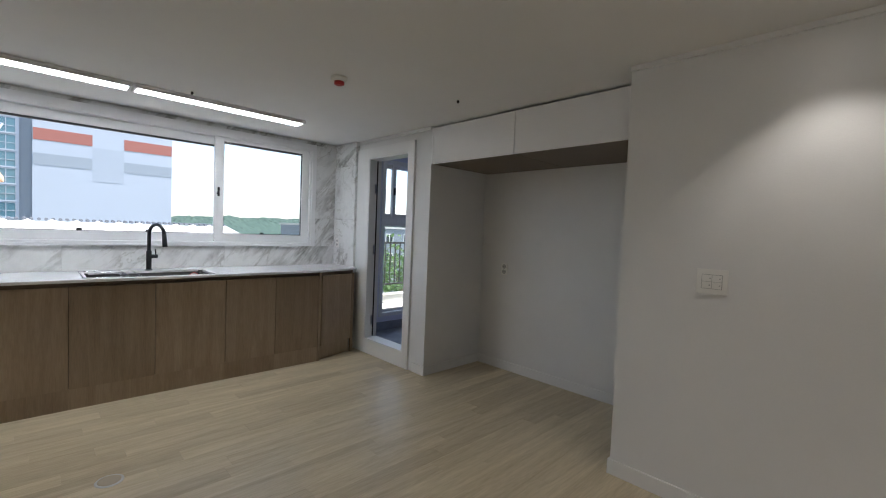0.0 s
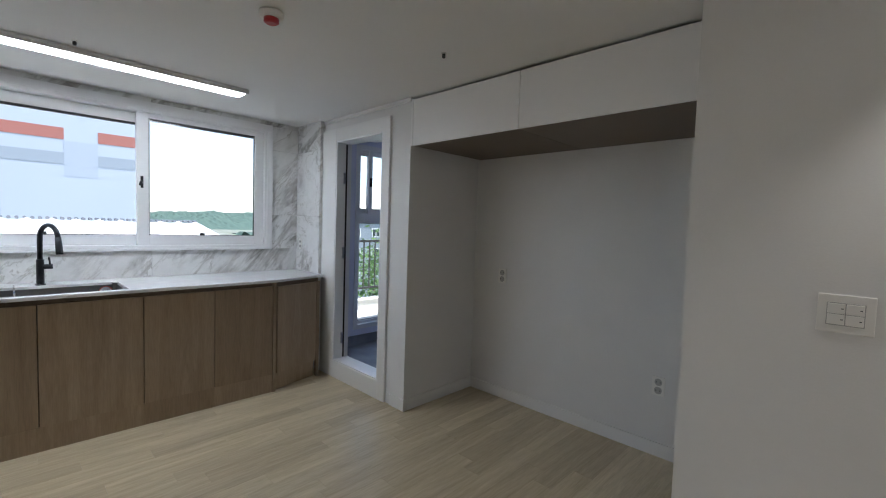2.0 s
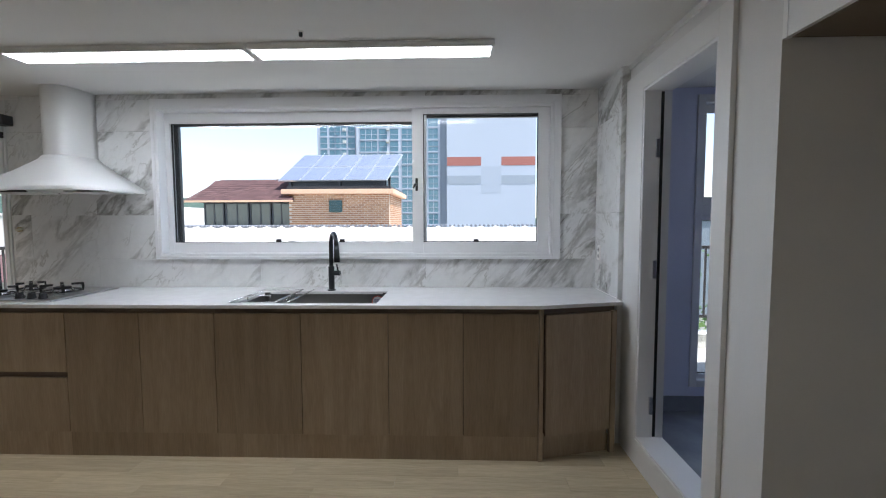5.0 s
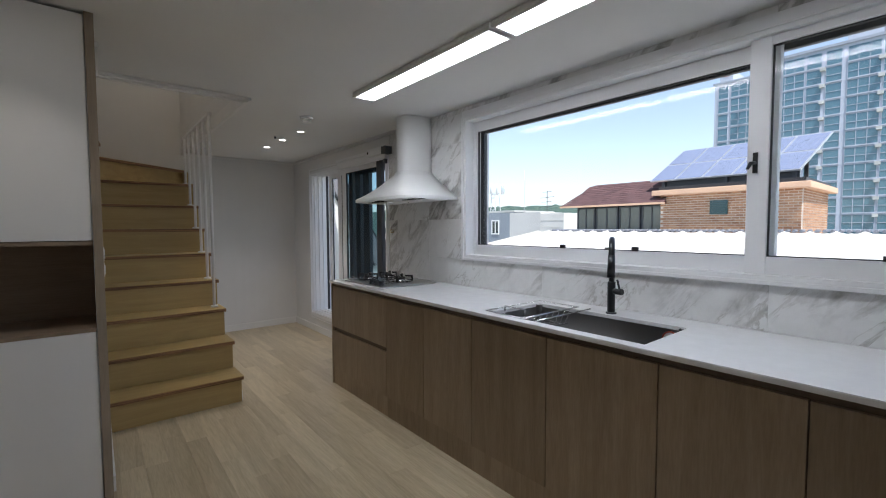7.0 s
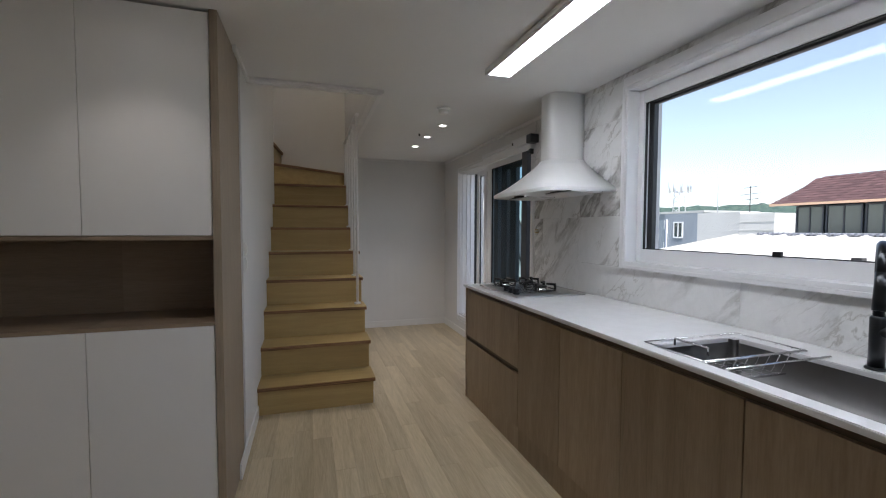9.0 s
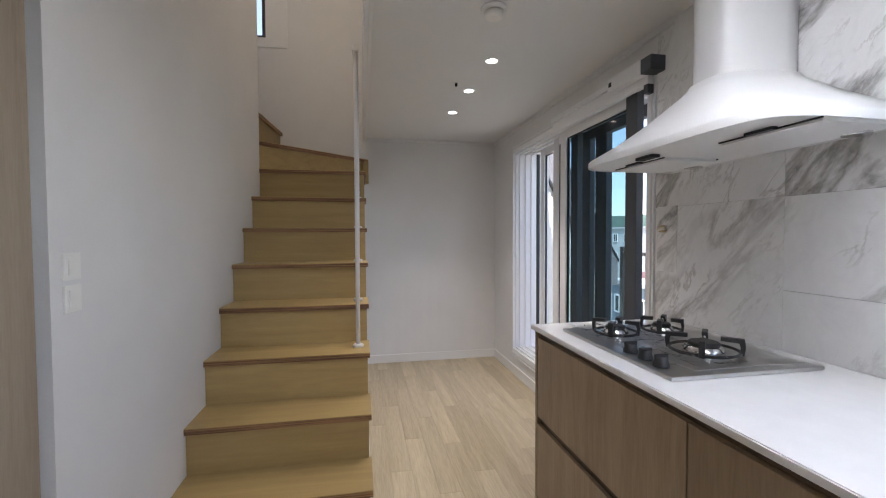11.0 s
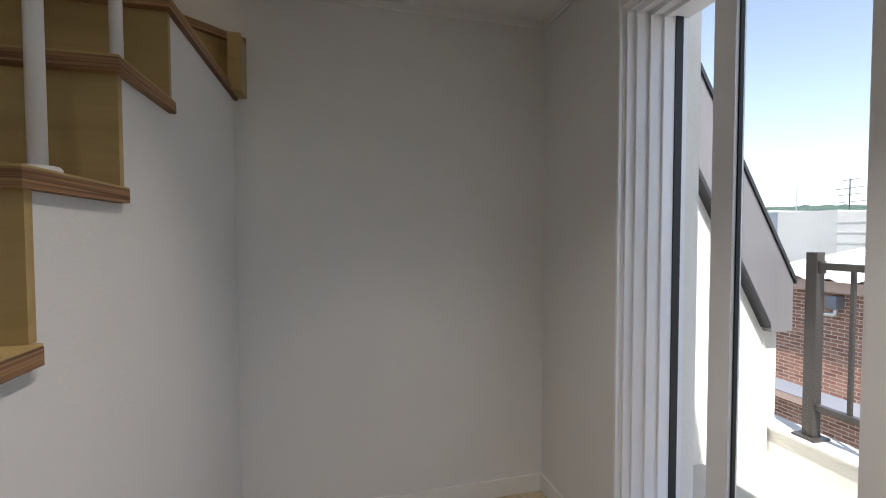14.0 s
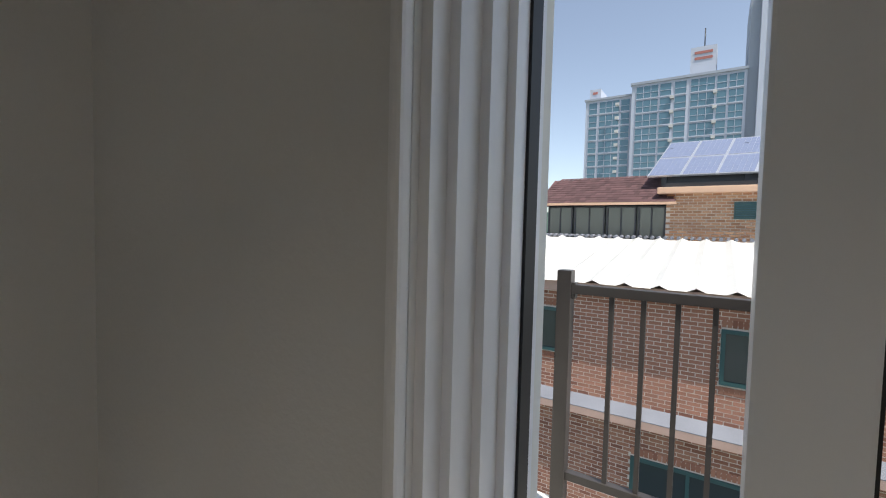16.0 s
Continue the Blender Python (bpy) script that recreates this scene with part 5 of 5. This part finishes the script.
        box(bm, a + 0.005, a + 0.062, YB2 - 0.006, YB2 + 0.01, z1 + 0.03, z1 + 0.15)
    tagged(part("soldier_course", bm, brick_mat, bb), kind="stuff")
part("rain_hopper", boxed(-7.62, -7.45, YB2 - 0.2, YB2, -0.02, 0.2, 0.01), slate_top, bb, "grey rain hopper")
part("downpipe", tubed([(-7.53, YB2 - 0.08, 0.0), (-7.53, YB2 - 0.08, -0.14), (-7.95, YB2 - 0.08, -0.16)], 0.04, 10), aluminium, bb)

# corrugated roof
bm = bmesh.new()
ex0, ex1, ey, ez = -9.05, 5.32, YB2 - 0.3, 0.46
ux0, ux1, uy, uz = -8.3, 5.32, 16.9, 1.19
n = 56
lo, hi = [], []
for i in range(n * 2 + 1):
    f = i / (n * 2)
    rib = 0.06 if i % 4 == 0 else 0.0
    lo.append(bm.verts.new((ex0 + (ex1 - ex0) * f, ey, ez + rib)))
    hi.append(bm.verts.new((max(ux0, min(ux1, ex0 + (ex1 - ex0) * f)), uy if ux0 <= ex0 + (ex1 - ex0) * f <= ux1 else ey + (uy - ey) * max(0.0, 1 - max(ux0 - (ex0 + (ex1 - ex0) * f), (ex0 + (ex1 - ex0) * f) - ux1) / 3.8), uz + rib)))
for i in range(n * 2):
    bm.faces.new((lo[i], lo[i + 1], hi[i + 1], hi[i]))
part("roof", bm, roof_white, bb, "sun-bleached white ribbed sheet roof")
bm = bmesh.new()
for i in range(90):
    x = ux0 + (ux1 - ux0) * i / 89
    tube(bm, [(x, uy - 0.05, uz + 0.05), (x, uy + 0.25, uz + 0.06)], 0.045, 6)
part("ridge_edge", bm, slate_top, bb, "dark scalloped upper roof edge")

# roof-top house with solar panels
rh = thing("rooftop_house", "brick roof house with red shingles and solar panels", "house", (-4.5, 19, 1.1))
part("brick_block", boxed(-4.38, -0.62, 17.52, 21.0, 0.6, 2.42), mortar, rh)
verts, faces = [], []
J = 0.021
row = 0
z = 1.0
while z < 2.40:
    x = -4.38 + (0.1 if row % 2 else 0)
    while x < -0.64:
        a, b = x, min(x + L, -0.62)
        x += L + J
        n = len(verts)
        verts += [(a, 17.5, z), (b, 17.5, z), (b, 17.5, z + HB), (a, 17.5, z + HB), (a, 17.53, z), (b, 17.53, z), (b, 17.53, z + HB), (a, 17.53, z + HB)]
        faces += [(n, n + 1, n + 2, n + 3), (n, n + 4, n + 5, n + 1), (n + 1, n + 5, n + 6, n + 2), (n + 2, n + 6, n + 7, n + 3)]
    y = 17.6
    while y < 20.9:
        n = len(verts)
        verts += [(-0.6, y, z), (-0.6, y + L, z), (-0.6, y + L, z + HB), (-0.6, y, z + HB)]
        faces += [(n, n + 1, n + 2, n + 3)]
        y += L + J
    z += HB + J
    row += 1
me = bpy.data.meshes.new("brickwork")
base = ORIGIN[rh]
me.from_pydata([tuple(Vector(w) - base) for w in verts], [], faces)
me.materials.append(brick_tan)
o = new("brickwork", me)
o.parent = rh
tagged(o, "joined tan brick courses", kind="stuff")
part("cornice", boxed(-4.6, -0.4, 17.3, 21.2, 2.42, 2.60, 0.03), peach_trim, rh, "peach plaster cornice")
part("flat_roof", boxed(-4.45, -0.55, 17.5, 21.0, 2.60, 2.72), dark_metal, rh)
lv = far_window(rh, -2.86, -2.38, 1.76, 2.19, 17.49, teal_frame, far_glass, 0, 0.04, "louvre_window")
bm = bmesh.new()
for k in range(6):
    box(bm, -2.82, -2.42, 17.44, 17.47, 1.81 + k * 0.058, 1.845 + k * 0.058)
part("louvre", bm, teal_frame, lv)
part("dormer_wall", boxed(-7.72, -4.38, 17.75, 20.5, 0.6, 2.15), far_glass2, rh, "dark glazed veranda")
for x0, x1 in ((-7.72, -6.95), (-6.9, -6.0), (-5.95, -5.15), (-5.1, -4.4)):
    far_window(rh, x0, x1, 1.22, 2.12, 17.70, dark_frame, far_glass3, 1, 0.045)
bm = bmesh.new()
pts = [(-8.2, 17.2, 2.20), (-4.15, 17.2, 2.20), (-4.0, 18.9, 3.12), (-7.7, 18.9, 3.12)]
cols, rows_n = 26, 11
for r in range(rows_n):
    for c in range(cols):
        def at(u, w):
            u = min(1, u)
            a = Vector(pts[0]).lerp(Vector(pts[1]), u)
            b = Vector(pts[3]).lerp(Vector(pts[2]), u)
            return a.lerp(b, w)
        sft = 0.5 / cols if r % 2 else 0
        u0, u1 = max(0, (c / cols) - sft), (c + 1) / cols - sft
        p = [at(u0 + 0.001, r / rows_n), at(u1 - 0.001, r / rows_n), at(u1 - 0.001, (r + 1.06) / rows_n), at(u0 + 0.001, (r + 1.06) / rows_n)]
        p[0].z += 0.012
        p[1].z += 0.012
        vv = [bm.verts.new(w) for w in p]
        ww = [bm.verts.new(w - Vector((0, 0, 0.012))) for w in p[:2]]
        bm.faces.new(vv)
        bm.faces.new((vv[0], ww[0], ww[1], vv[1]))
part("shingles", bm, shingle, rh, "dark red shingle roof")["kind"] = "stuff"
part("eave_board", boxed(-8.2, -4.12, 17.16, 17.22, 2.13, 2.20), peach_trim, rh, "pale eaves board")
bm = bmesh.new()
prism(bm, [(17.2, 2.15), (18.9, 3.08), (20.5, 2.15)], "x", -7.95, -4.2)
part("roof_core", bm, shingle, rh)
# solar array: five by two
p00, p10, p01 = Vector((-4.94, 17.9, 2.98)), Vector((-0.70, 17.9, 2.98)), Vector((-4.55, 19.75, 4.22))
ux, uy2 = (p10 - p00) / 5, (p01 - p00) / 2
ux = Vector(((-0.42 + 4.55) / 5 * 0.5 + ux.x * 0.5, 0, 0))
nrm = ux.cross(uy2).normalized()
for i in range(5):
    for j in range(2):
        q = p00 + ux * i + uy2 * j
        bm = bmesh.new()
        vv = [bm.verts.new(w) for w in (q + ux * 0.0, q + ux * 1.0, q + ux + uy2, q + uy2)]
        bm.faces.new(vv)
        g = bmesh.ops.extrude_face_region(bm, geom=list(bm.faces))
        bmesh.ops.translate(bm, verts=[w for w in g["geom"] if isinstance(w, bmesh.types.BMVert)], vec=-nrm * 0.05)
        pn = part("solar_panel", bm, aluminium, rh, "pale aluminium framed solar panel")
        bm = bmesh.new()
        for a in range(6):
            for b in range(5):
                e0 = q + ux * (0.04 + 0.92 * a / 6) + uy2 * (0.035 + 0.93 * b / 5) + nrm * 0.004
                d1, d2 = ux * (0.92 / 6 - 0.006), uy2 * (0.93 / 5 - 0.004)
                bm.faces.new([bm.verts.new(w) for w in (e0, e0 + d1, e0 + d1 + d2, e0 + d2)])
        tagged(part("cell_sheet", bm, solar_sky_sheen, pn, "solar cells coloured pale blue with reflected sky"), kind="stuff")
# Added dark sheet: closes the see-through gap between panels and roof.
part("panel_skirt", boxed(-4.6, -0.8, 18.06, 18.10, 2.72, 3.0), dark_metal, rh, "dark sheet added to close the gap below the panels")
for x in (-4.5, -2.6, -0.9):
    part("panel_support", boxed(x - 0.05, x + 0.05, 17.95, 18.05, 2.7, 2.97), dark_metal, rh)
    part("panel_support", boxed(x - 0.05, x + 0.05, 19.4, 19.5, 2.7, 4.0), dark_metal, rh)

# ---- apartment block ----
YA = 75.0
ab = thing("apartment_block", "tall pale apartment block with glazed balconies and striped end wall", "apartment building", (-5, 80, -9))
part("wall", boxed(-21.9, -15.0, YA, YA + 12, -9, 22.3), apt_hazy_white, ab)
part("wall", boxed(-15.0, -0.8, YA - 0.6, YA + 12, -9, 23.6), apt_hazy_white, ab)
part("end_wall", boxed(0.35, 15.2, YA - 1.2, YA + 10, -9, 34.0), apt_hazy_white, ab, "pale painted end wall")
part("corner_wall", boxed(-0.8, 0.35, YA - 0.2, YA + 10, -9, 34.0), apt_hazy_grey, ab)
part("stair_tower", boxed(-7.6, -4.4, YA + 1, YA + 6, 23.6, 28.2), apt_hazy_white, ab)
part("stair_tower", boxed(-21.6, -19.9, YA + 1, YA + 6, 22.3, 24.4), apt_hazy_white, ab)
for q in ((-7.6, -4.4, 27.2), (-7.6, -4.4, 26.4), (-21.6, -19.9, 23.6)):
    part("red_band", boxed(q[0] + 0.5, q[1] - 0.5, YA + 0.93, YA + 0.99, q[2], q[2] + 0.35), apt_red, ab)
part("roof_edge", boxed(-15.2, -0.7, YA - 0.8, YA + 0.2, 23.6, 23.95), apt_hazy_grey, ab)
part("roof_edge", boxed(-22.1, -15.0, YA - 0.2, YA + 0.2, 22.3, 22.6), apt_hazy_grey, ab)
part("aerial", tubed([(-6, YA + 3, 28.2), (-6, YA + 3, 31.5)], 0.08, 6), dark_metal, ab)
for x0, x1, z0, z1, m in ((0.4, 6.1, 10.75, 12.2, apt_red), (9.5, 15.15, 10.75, 12.2, apt_red), (0.4, 6.1, 7.65, 9.1, apt_hazy_grey), (9.5, 15.15, 7.65, 9.1, apt_hazy_grey)):
    part("painted_band", boxed(x0, x1, YA - 1.23, YA - 1.2, z0, z1), m, ab)
# Same bluish haze mixed into this pale paint.
pale = speckled("apartment_hazy_pale", (0.45, 0.48, 0.545), 0.85, 0.03, 0.1, 3, 0.0, spec=0.2)
part("painted_band", boxed(6.1, 9.5, YA - 1.22, YA - 1.2, 6.1, 10.6), pale, ab)
txt = bpy.data.curves.new("number", "FONT")
txt.body, txt.size, txt.extrude = "101", 2.5, 0.02
number = new("number", txt)
number.parent = ab
number.matrix_world = Matrix.Translation((5.9, YA - 1.24, 19.55)) @ Matrix.Rotation(radians(90), 4, "X")
dg = bpy.context.evaluated_depsgraph_get()
dg.update()
nm = bpy.data.meshes.new_from_object(number.evaluated_get(dg))
bpy.data.objects.remove(number)
nm.materials.clear()
nm.materials.append(ink)
number = new("number", nm)
number.parent = ab
number.location = Vector((5.9, YA - 1.24, 19.55)) - ORIGIN[ab]
number.rotation_euler = (radians(90), 0, 0)
tagged(number, "dark painted number 101")


def window_mesh(w, h, split):
    """A glazed balcony front: recessed dark glass with pale bars and a slab edge."""
    bm = bmesh.new()
    t = 0.065
    box(bm, 0, w, -0.10, 0.0, -0.16, 0.0)
    for k in range(split + 1):
        c = w * k / split
        box(bm, max(0, c - t / 2), min(w, c + t / 2), -0.06, 0.0, 0, h)
    box(bm, 0, w, -0.06, 0, h - t, h)
    box(bm, 0, w, -0.06, 0, h * 0.42, h * 0.42 + 0.06)
    return finish("window", bm, apt_hazy_white)


def glass_mesh(w, h):
    return finish("pane", boxed(0.02, w - 0.02, -0.02, 0.0, 0, h - 0.02), far_glass)


FLOOR_H = 2.05
bays = [(-21.4, 1.3, 1), (-19.8, 3.0, 3), (-16.6, 1.3, 1), (-14.4, 3.0, 3), (-11.2, 1.5, 1), (-9.3, 1.5, 1), (-7.3, 2.9, 3), (-4.2, 1.2, 1), (-2.8, 1.7, 2)]
made = {}
for x, w, s in bays:
    if (w, s) not in made:
        made[(w, s)] = (window_mesh(w, 1.8, s), glass_mesh(w, 1.8))
    wm, gm = made[(w, s)]
    face = YA if x < -15 else YA - 0.6
    topz = 22.3 if x < -15 else 23.6
    for f in range(12):
        zz = topz - 0.3 - 1.8 - f * FLOOR_H
        if zz < -2:
            continue
        o = new("window", wm)
        o.parent = ab
        o.location = Vector((x, face - 0.005, zz)) - ORIGIN[ab]
        g = new("pane", gm)
        g.parent = o
for x in (-18.2 + 1.2, -9.6, -4.35):
    for f in range(10):
        part("cooling_unit", boxed(x - 0.25, x + 0.25, YA - 1.0, YA - 0.62, 20.9 - f * FLOOR_H, 21.3 - f * FLOOR_H), pale_render, ab)

# ---- grey building, town and mast to the west ----
gb = thing("grey_building", "grey and cream flat-roofed building", "building", (-22, 33, -9))
part("grey_wall", boxed(-25.3, -22.3, 29.98, 36, -9, 2.62), grey_render, gb)
part("cream_wall", boxed(-22.3, -19.1, 30, 36, -9, 2.58), pale_render, gb)
part("white_wall", boxed(-19.1, -16.9, 30, 36, -9, 2.45), roof_white, gb)
for zz in (1.9, 1.35, 0.8):
    part("panel_joint", boxed(-19.08, -16.9, 29.975, 29.99, zz, zz + 0.03), pale_render, gb)
far_window(gb, -24.4, -23.5, 0.75, 2.0, 29.95, trim_white, far_glass2, 1, 0.1)
part("pipe", tubed([(-25.0, 29.9, -5), (-25.0, 29.9, 2.2)], 0.06, 8), aluminium, gb)
wb2 = whole("white_roof_house", boxed(-14.5, -8.5, 32, 40, -9, 1.05), pale_render, "low pale panelled building behind the roof", "building")


def block(x0, x1, y0, y1, h, m, rows_, cols_, label):
    b = thing("town_building", label, "building", ((x0 + x1) / 2, (y0 + y1) / 2, -9), group="town buildings")
    part("wall", boxed(x0, x1, y0, y1, -9, h), m, b)
    part("roof_slab", boxed(x0 - 0.15, x1 + 0.15, y0 - 0.15, y1 + 0.15, h, h + 0.25), pale_render, b)
    for r in range(rows_):
        for c in range(cols_):
            w = (x1 - x0) / cols_
            xx = x0 + w * (c + 0.3)
            zz = h - 1.9 - 2.7 * r
            far_window(b, xx, xx + w * 0.42, zz, zz + 1.2, y0 - 0.03, trim_white, far_glass2, 1, 0.1)
            wy = (y1 - y0) / cols_
    for r in range(rows_):
        for c in range(2):
            wy = (y1 - y0) / 2
            yy = y0 + wy * (c + 0.3)
            zz = h - 1.9 - 2.7 * r
            part("side_window", boxed(x1 - 0.02, x1 + 0.04, yy, yy + wy * 0.35, zz, zz + 1.2), far_glass2, b)
    return b


block(-44, -34, 44, 52, 3.3, grey_render, 3, 5, "grey three-storey town building")
block(-17.5, -11.2, 17.0, 25.0, -0.9, pale_render, 2, 3, "pale two-storey house with flat roof")
block(-26, -18.5, 20, 27, -1.9, grey_render, 2, 3, "grey two-storey house with flat roof")
block(-60, -47, 40, 50, 2.2, pale_render, 2, 5, "pale town building with flat roof")
block(-80, -64, 55, 70, 2.6, roof_white, 2, 5, "white town building with flat roof")
block(-58, -40, 62, 75, 3.0, peach_trim, 2, 6, "peach-coloured town building with flat roof")
block(25, 44, 48, 58, 1.4, grey_render, 3, 6, "long grey town building beyond the trees")
rd = thing("red_roof_house", "small house with red tiled roof", "house", (-12, 21, -9))
bm = bmesh.new()
prism(bm, [(15.8, -0.65), (20.8, 0.25), (25.8, -0.65)], "x", -17.9, -10.9)
part("roof", bm, shingle, rd)

mt = thing("phone_mast", "steel lattice phone mast with antennas on a roof", "mast", (-39.2, 45, 3.3))
for sx, sy in ((-0.5, -0.5), (0.5, -0.5), (0.5, 0.5), (-0.5, 0.5)):
    part("leg", tubed([(-39.2 + sx, 46 + sy, 3.3), (-39.2 + sx * 0.7, 46 + sy * 0.7, 5.9)], 0.05, 6), aluminium, mt)
for k in range(5):
    zz = 3.5 + k * 0.55
    part("brace", tubed([(-39.7, 45.5, zz), (-38.7, 45.5, zz + 0.5)], 0.035, 5), aluminium, mt)
    part("brace", tubed([(-38.7, 45.5, zz), (-39.7, 45.5, zz + 0.5)], 0.035, 5), aluminium, mt)
for k in range(9):
    a = 2 * math.pi * k / 9
    cx, cy = -39.2 + 1.15 * math.cos(a), 46 + 1.15 * math.sin(a)
    part("antenna", tubed([(cx, cy, 5.9), (cx + 0.12 * math.cos(a), cy, 7.2)], 0.09, 6), aluminium, mt)
    part("arm", tubed([(-39.2, 46, 5.9), (cx, cy, 6.2)], 0.035, 5), aluminium, mt)
an = thing("tv_aerial", "thin dark rooftop television aerial", "aerial", (-19.2, 31, 2.5))
part("mast", tubed([(-19.2, 31, 2.55), (-19.2, 31, 4.3)], 0.03, 6), dark_metal, an)
for zz, w in ((4.2, 0.45), (3.75, 0.7), (3.4, 0.55), (3.0, 0.8)):
    part("element", tubed([(-19.2 - w, 31, zz), (-19.2 + w, 31, zz + 0.06)], 0.018, 5), dark_metal, an)
ml = whole("mast_pole", tubed([(-24.9, 35, 2.6), (-24.9, 35, 6.8)], 0.025, 6), aluminium, "slim steel pole on a roof", "pole")
for x, y, z in ((-15.2, 20.0, -0.3), (-12.8, 22.0, -0.2)):
    ds = thing("satellite_dish", "white satellite dish on a roof", "satellite dish", (x, y, z))
    part("dish", lathe([(0.05, z + 0.3), (0.25, z + 0.35), (0.36, z + 0.46), (0.38, z + 0.48)], x, y, 18), roof_white, ds)
    part("stand", tubed([(x, y, z - 0.4), (x, y, z + 0.31)], 0.03, 6), aluminium, ds)

# ---- hills and trees ----
def hill(name, x0, x1, y, depth, heights, seed):
    bm = bmesh.new()
    nx, ny = 300, 20
    g = []
    for i in range(nx + 1):
        col = []
        for j in range(ny + 1):
            f, w = i / nx, j / ny
            k = f * (len(heights) - 1)
            a = int(min(k, len(heights) - 2))
            hgt = heights[a] + (heights[a + 1] - heights[a]) * (k - a)
            s = math.sin(min(1, w * 1.1) * math.pi / 2)
            p = Vector((x0 + (x1 - x0) * f, y + depth * w, 0))
            zz = -9 + (hgt + 9) * s + (noise.noise(Vector((p.x * 0.05, p.y * 0.05, seed))) * 2.5 + noise.noise(Vector((p.x * 0.22, p.y * 0.2, seed + 5))) * 2.2 + noise.noise(Vector((p.x * 0.5, p.y * 0.4, seed + 9))) * 1.0) * s
            col.append(bm.verts.new((p.x, p.y, zz)))
        g.append(col)
    for i in range(nx):
        for j in range(ny):
            bm.faces.new((g[i][j], g[i + 1][j], g[i + 1][j + 1], g[i][j + 1]))
    whole(name, bm, hill_mat, "low wooded green hill on the horizon", "hill", kind="stuff")


hill("wooded_hill", -620, 40, 300, 90, [30, 28, 25, 25, 24, 22, 17, 8, 2], 1)
hill("wooded_hill_far", 40, 900, 420, 160, [2, 8, 10, 14, 10, 12, 8, 6], 2)
hill("wooded_hill_near", 60, 200, 130, 40, [-4, 0.0, 1.4, 0.6, -2], 4)



def tree(x, y, z0, height, spread, seed):
    """A tapered trunk with limbs and a crown of many small leaf clumps."""
    rnd = random.Random(seed)
    t = thing("tree", "leafy green broad-crowned tree", "tree", (x, y, z0), group="trees by the house")
    bm = bmesh.new()
    top_z = z0 + height
    tube(bm, [(x, y, z0), (x + 0.1, y, z0 + height * 0.35), (x, y + 0.1, z0 + height * 0.75)], [0.16, 0.12, 0.05], 8)
    ends = []
    for k in range(9):
        a = rnd.uniform(0, 6.28)
        s = z0 + height * rnd.uniform(0.3, 0.65)
        e = Vector((x + math.cos(a) * spread * rnd.uniform(0.5, 0.9), y + math.sin(a) * spread * rnd.uniform(0.5, 0.9), s + height * rnd.uniform(0.1, 0.3)))
        tube(bm, [(x, y, s), tuple((Vector((x, y, s)) + e) / 2 + Vector((0, 0, 0.2))), tuple(e)], [0.06, 0.04, 0.015], 6)
        ends.append(e)
    part("trunk", bm, bark, t)
    verts, faces = [], []
    centers = ends + [Vector((x, y, z0 + height * 0.85))]
    for k in range(1500):
        c = rnd.choice(centers)
        d = Vector((rnd.gauss(0, 1), rnd.gauss(0, 1), rnd.gauss(0, 0.75))) * spread * 0.3
        p = c + d
        s = rnd.uniform(0.07, 0.16)
        u = Vector((rnd.uniform(-1, 1), rnd.uniform(-1, 1), rnd.uniform(-1, 1))).normalized() * s
        w = u.orthogonal().normalized() * s * 0.6
        n = len(verts)
        verts += [p - u, p + w, p + u, p - w]
        faces.append((n, n + 1, n + 2, n + 3))
    me = bpy.data.meshes.new("crown")
    me.from_pydata([tuple(w - ORIGIN[t]) for w in verts], [], faces)
    me.materials.append(leaf)
    o = new("crown", me)
    o.parent = t
    return t


tree(9.6, 13.0, -6.0, 6.3, 2.2, 1)
tree(12.5, 15.5, -6.5, 7.0, 2.5, 2)
tree(7.9, 11.2, -6.5, 5.6, 1.8, 3)
tree(-13.0, 30.5, -6, 8.0, 1.6, 5)
tree(16.5, 20.0, -6.5, 7.2, 2.6, 6)

# ---- floor planks ----
PW, PL = 0.115, 0.92
row = 0
y = 0.0
spans = []
yy = YB
while yy < YW:
    spans.append((yy, min(yy + PW, YW)))
    yy += PW
rnd = random.Random(7)
mesh_of = {}
count = 0
rest = bmesh.new()
for y0, y1 in spans:
    x = XE + 0.001 - rnd.random() * PL
    lim = XN if 1.255 < y0 < 3.14 else (XS if y0 < 1.255 else XD)
    while x < lim:
        a, b = max(x, XE + 0.001), min(x + PL, lim)
        x += PL
        if b - a < 0.02 or (b < -0.3 and y1 < YL):
            continue
        if y0 > 1.75 and (b > -3.9) and count < 300 and not (y1 < 3.35 and b < -1.4) and not (y0 > 4.2 and a > -1.2):
            key = (round(b - a, 3), round(y1 - y0, 3))
            if key not in mesh_of:
                mesh_of[key] = finish("plank", boxed(0.0005, b - a - 0.0005, 0.0004, y1 - y0 - 0.0004, -0.004, 0.0), floor_wood)
            o = new("plank", mesh_of[key])
            o.parent = floor
            o.location = (a, y0, 0)
            count += 1
        else:
            box(rest, a + 0.0005, b - 0.0005, y0 + 0.0004, y1 - 0.0004, -0.004, 0.0)
r = part("planks", rest, floor_wood, floor)
tagged(r, "joined pale planks", kind="stuff")

# ---- bricks that can be told apart ----
for a, zz in NEAR_BRICKS:
    o = new("brick", me1)
    o.parent = bb
    o.location = Vector((a, YB2, zz)) - ORIGIN[bb]
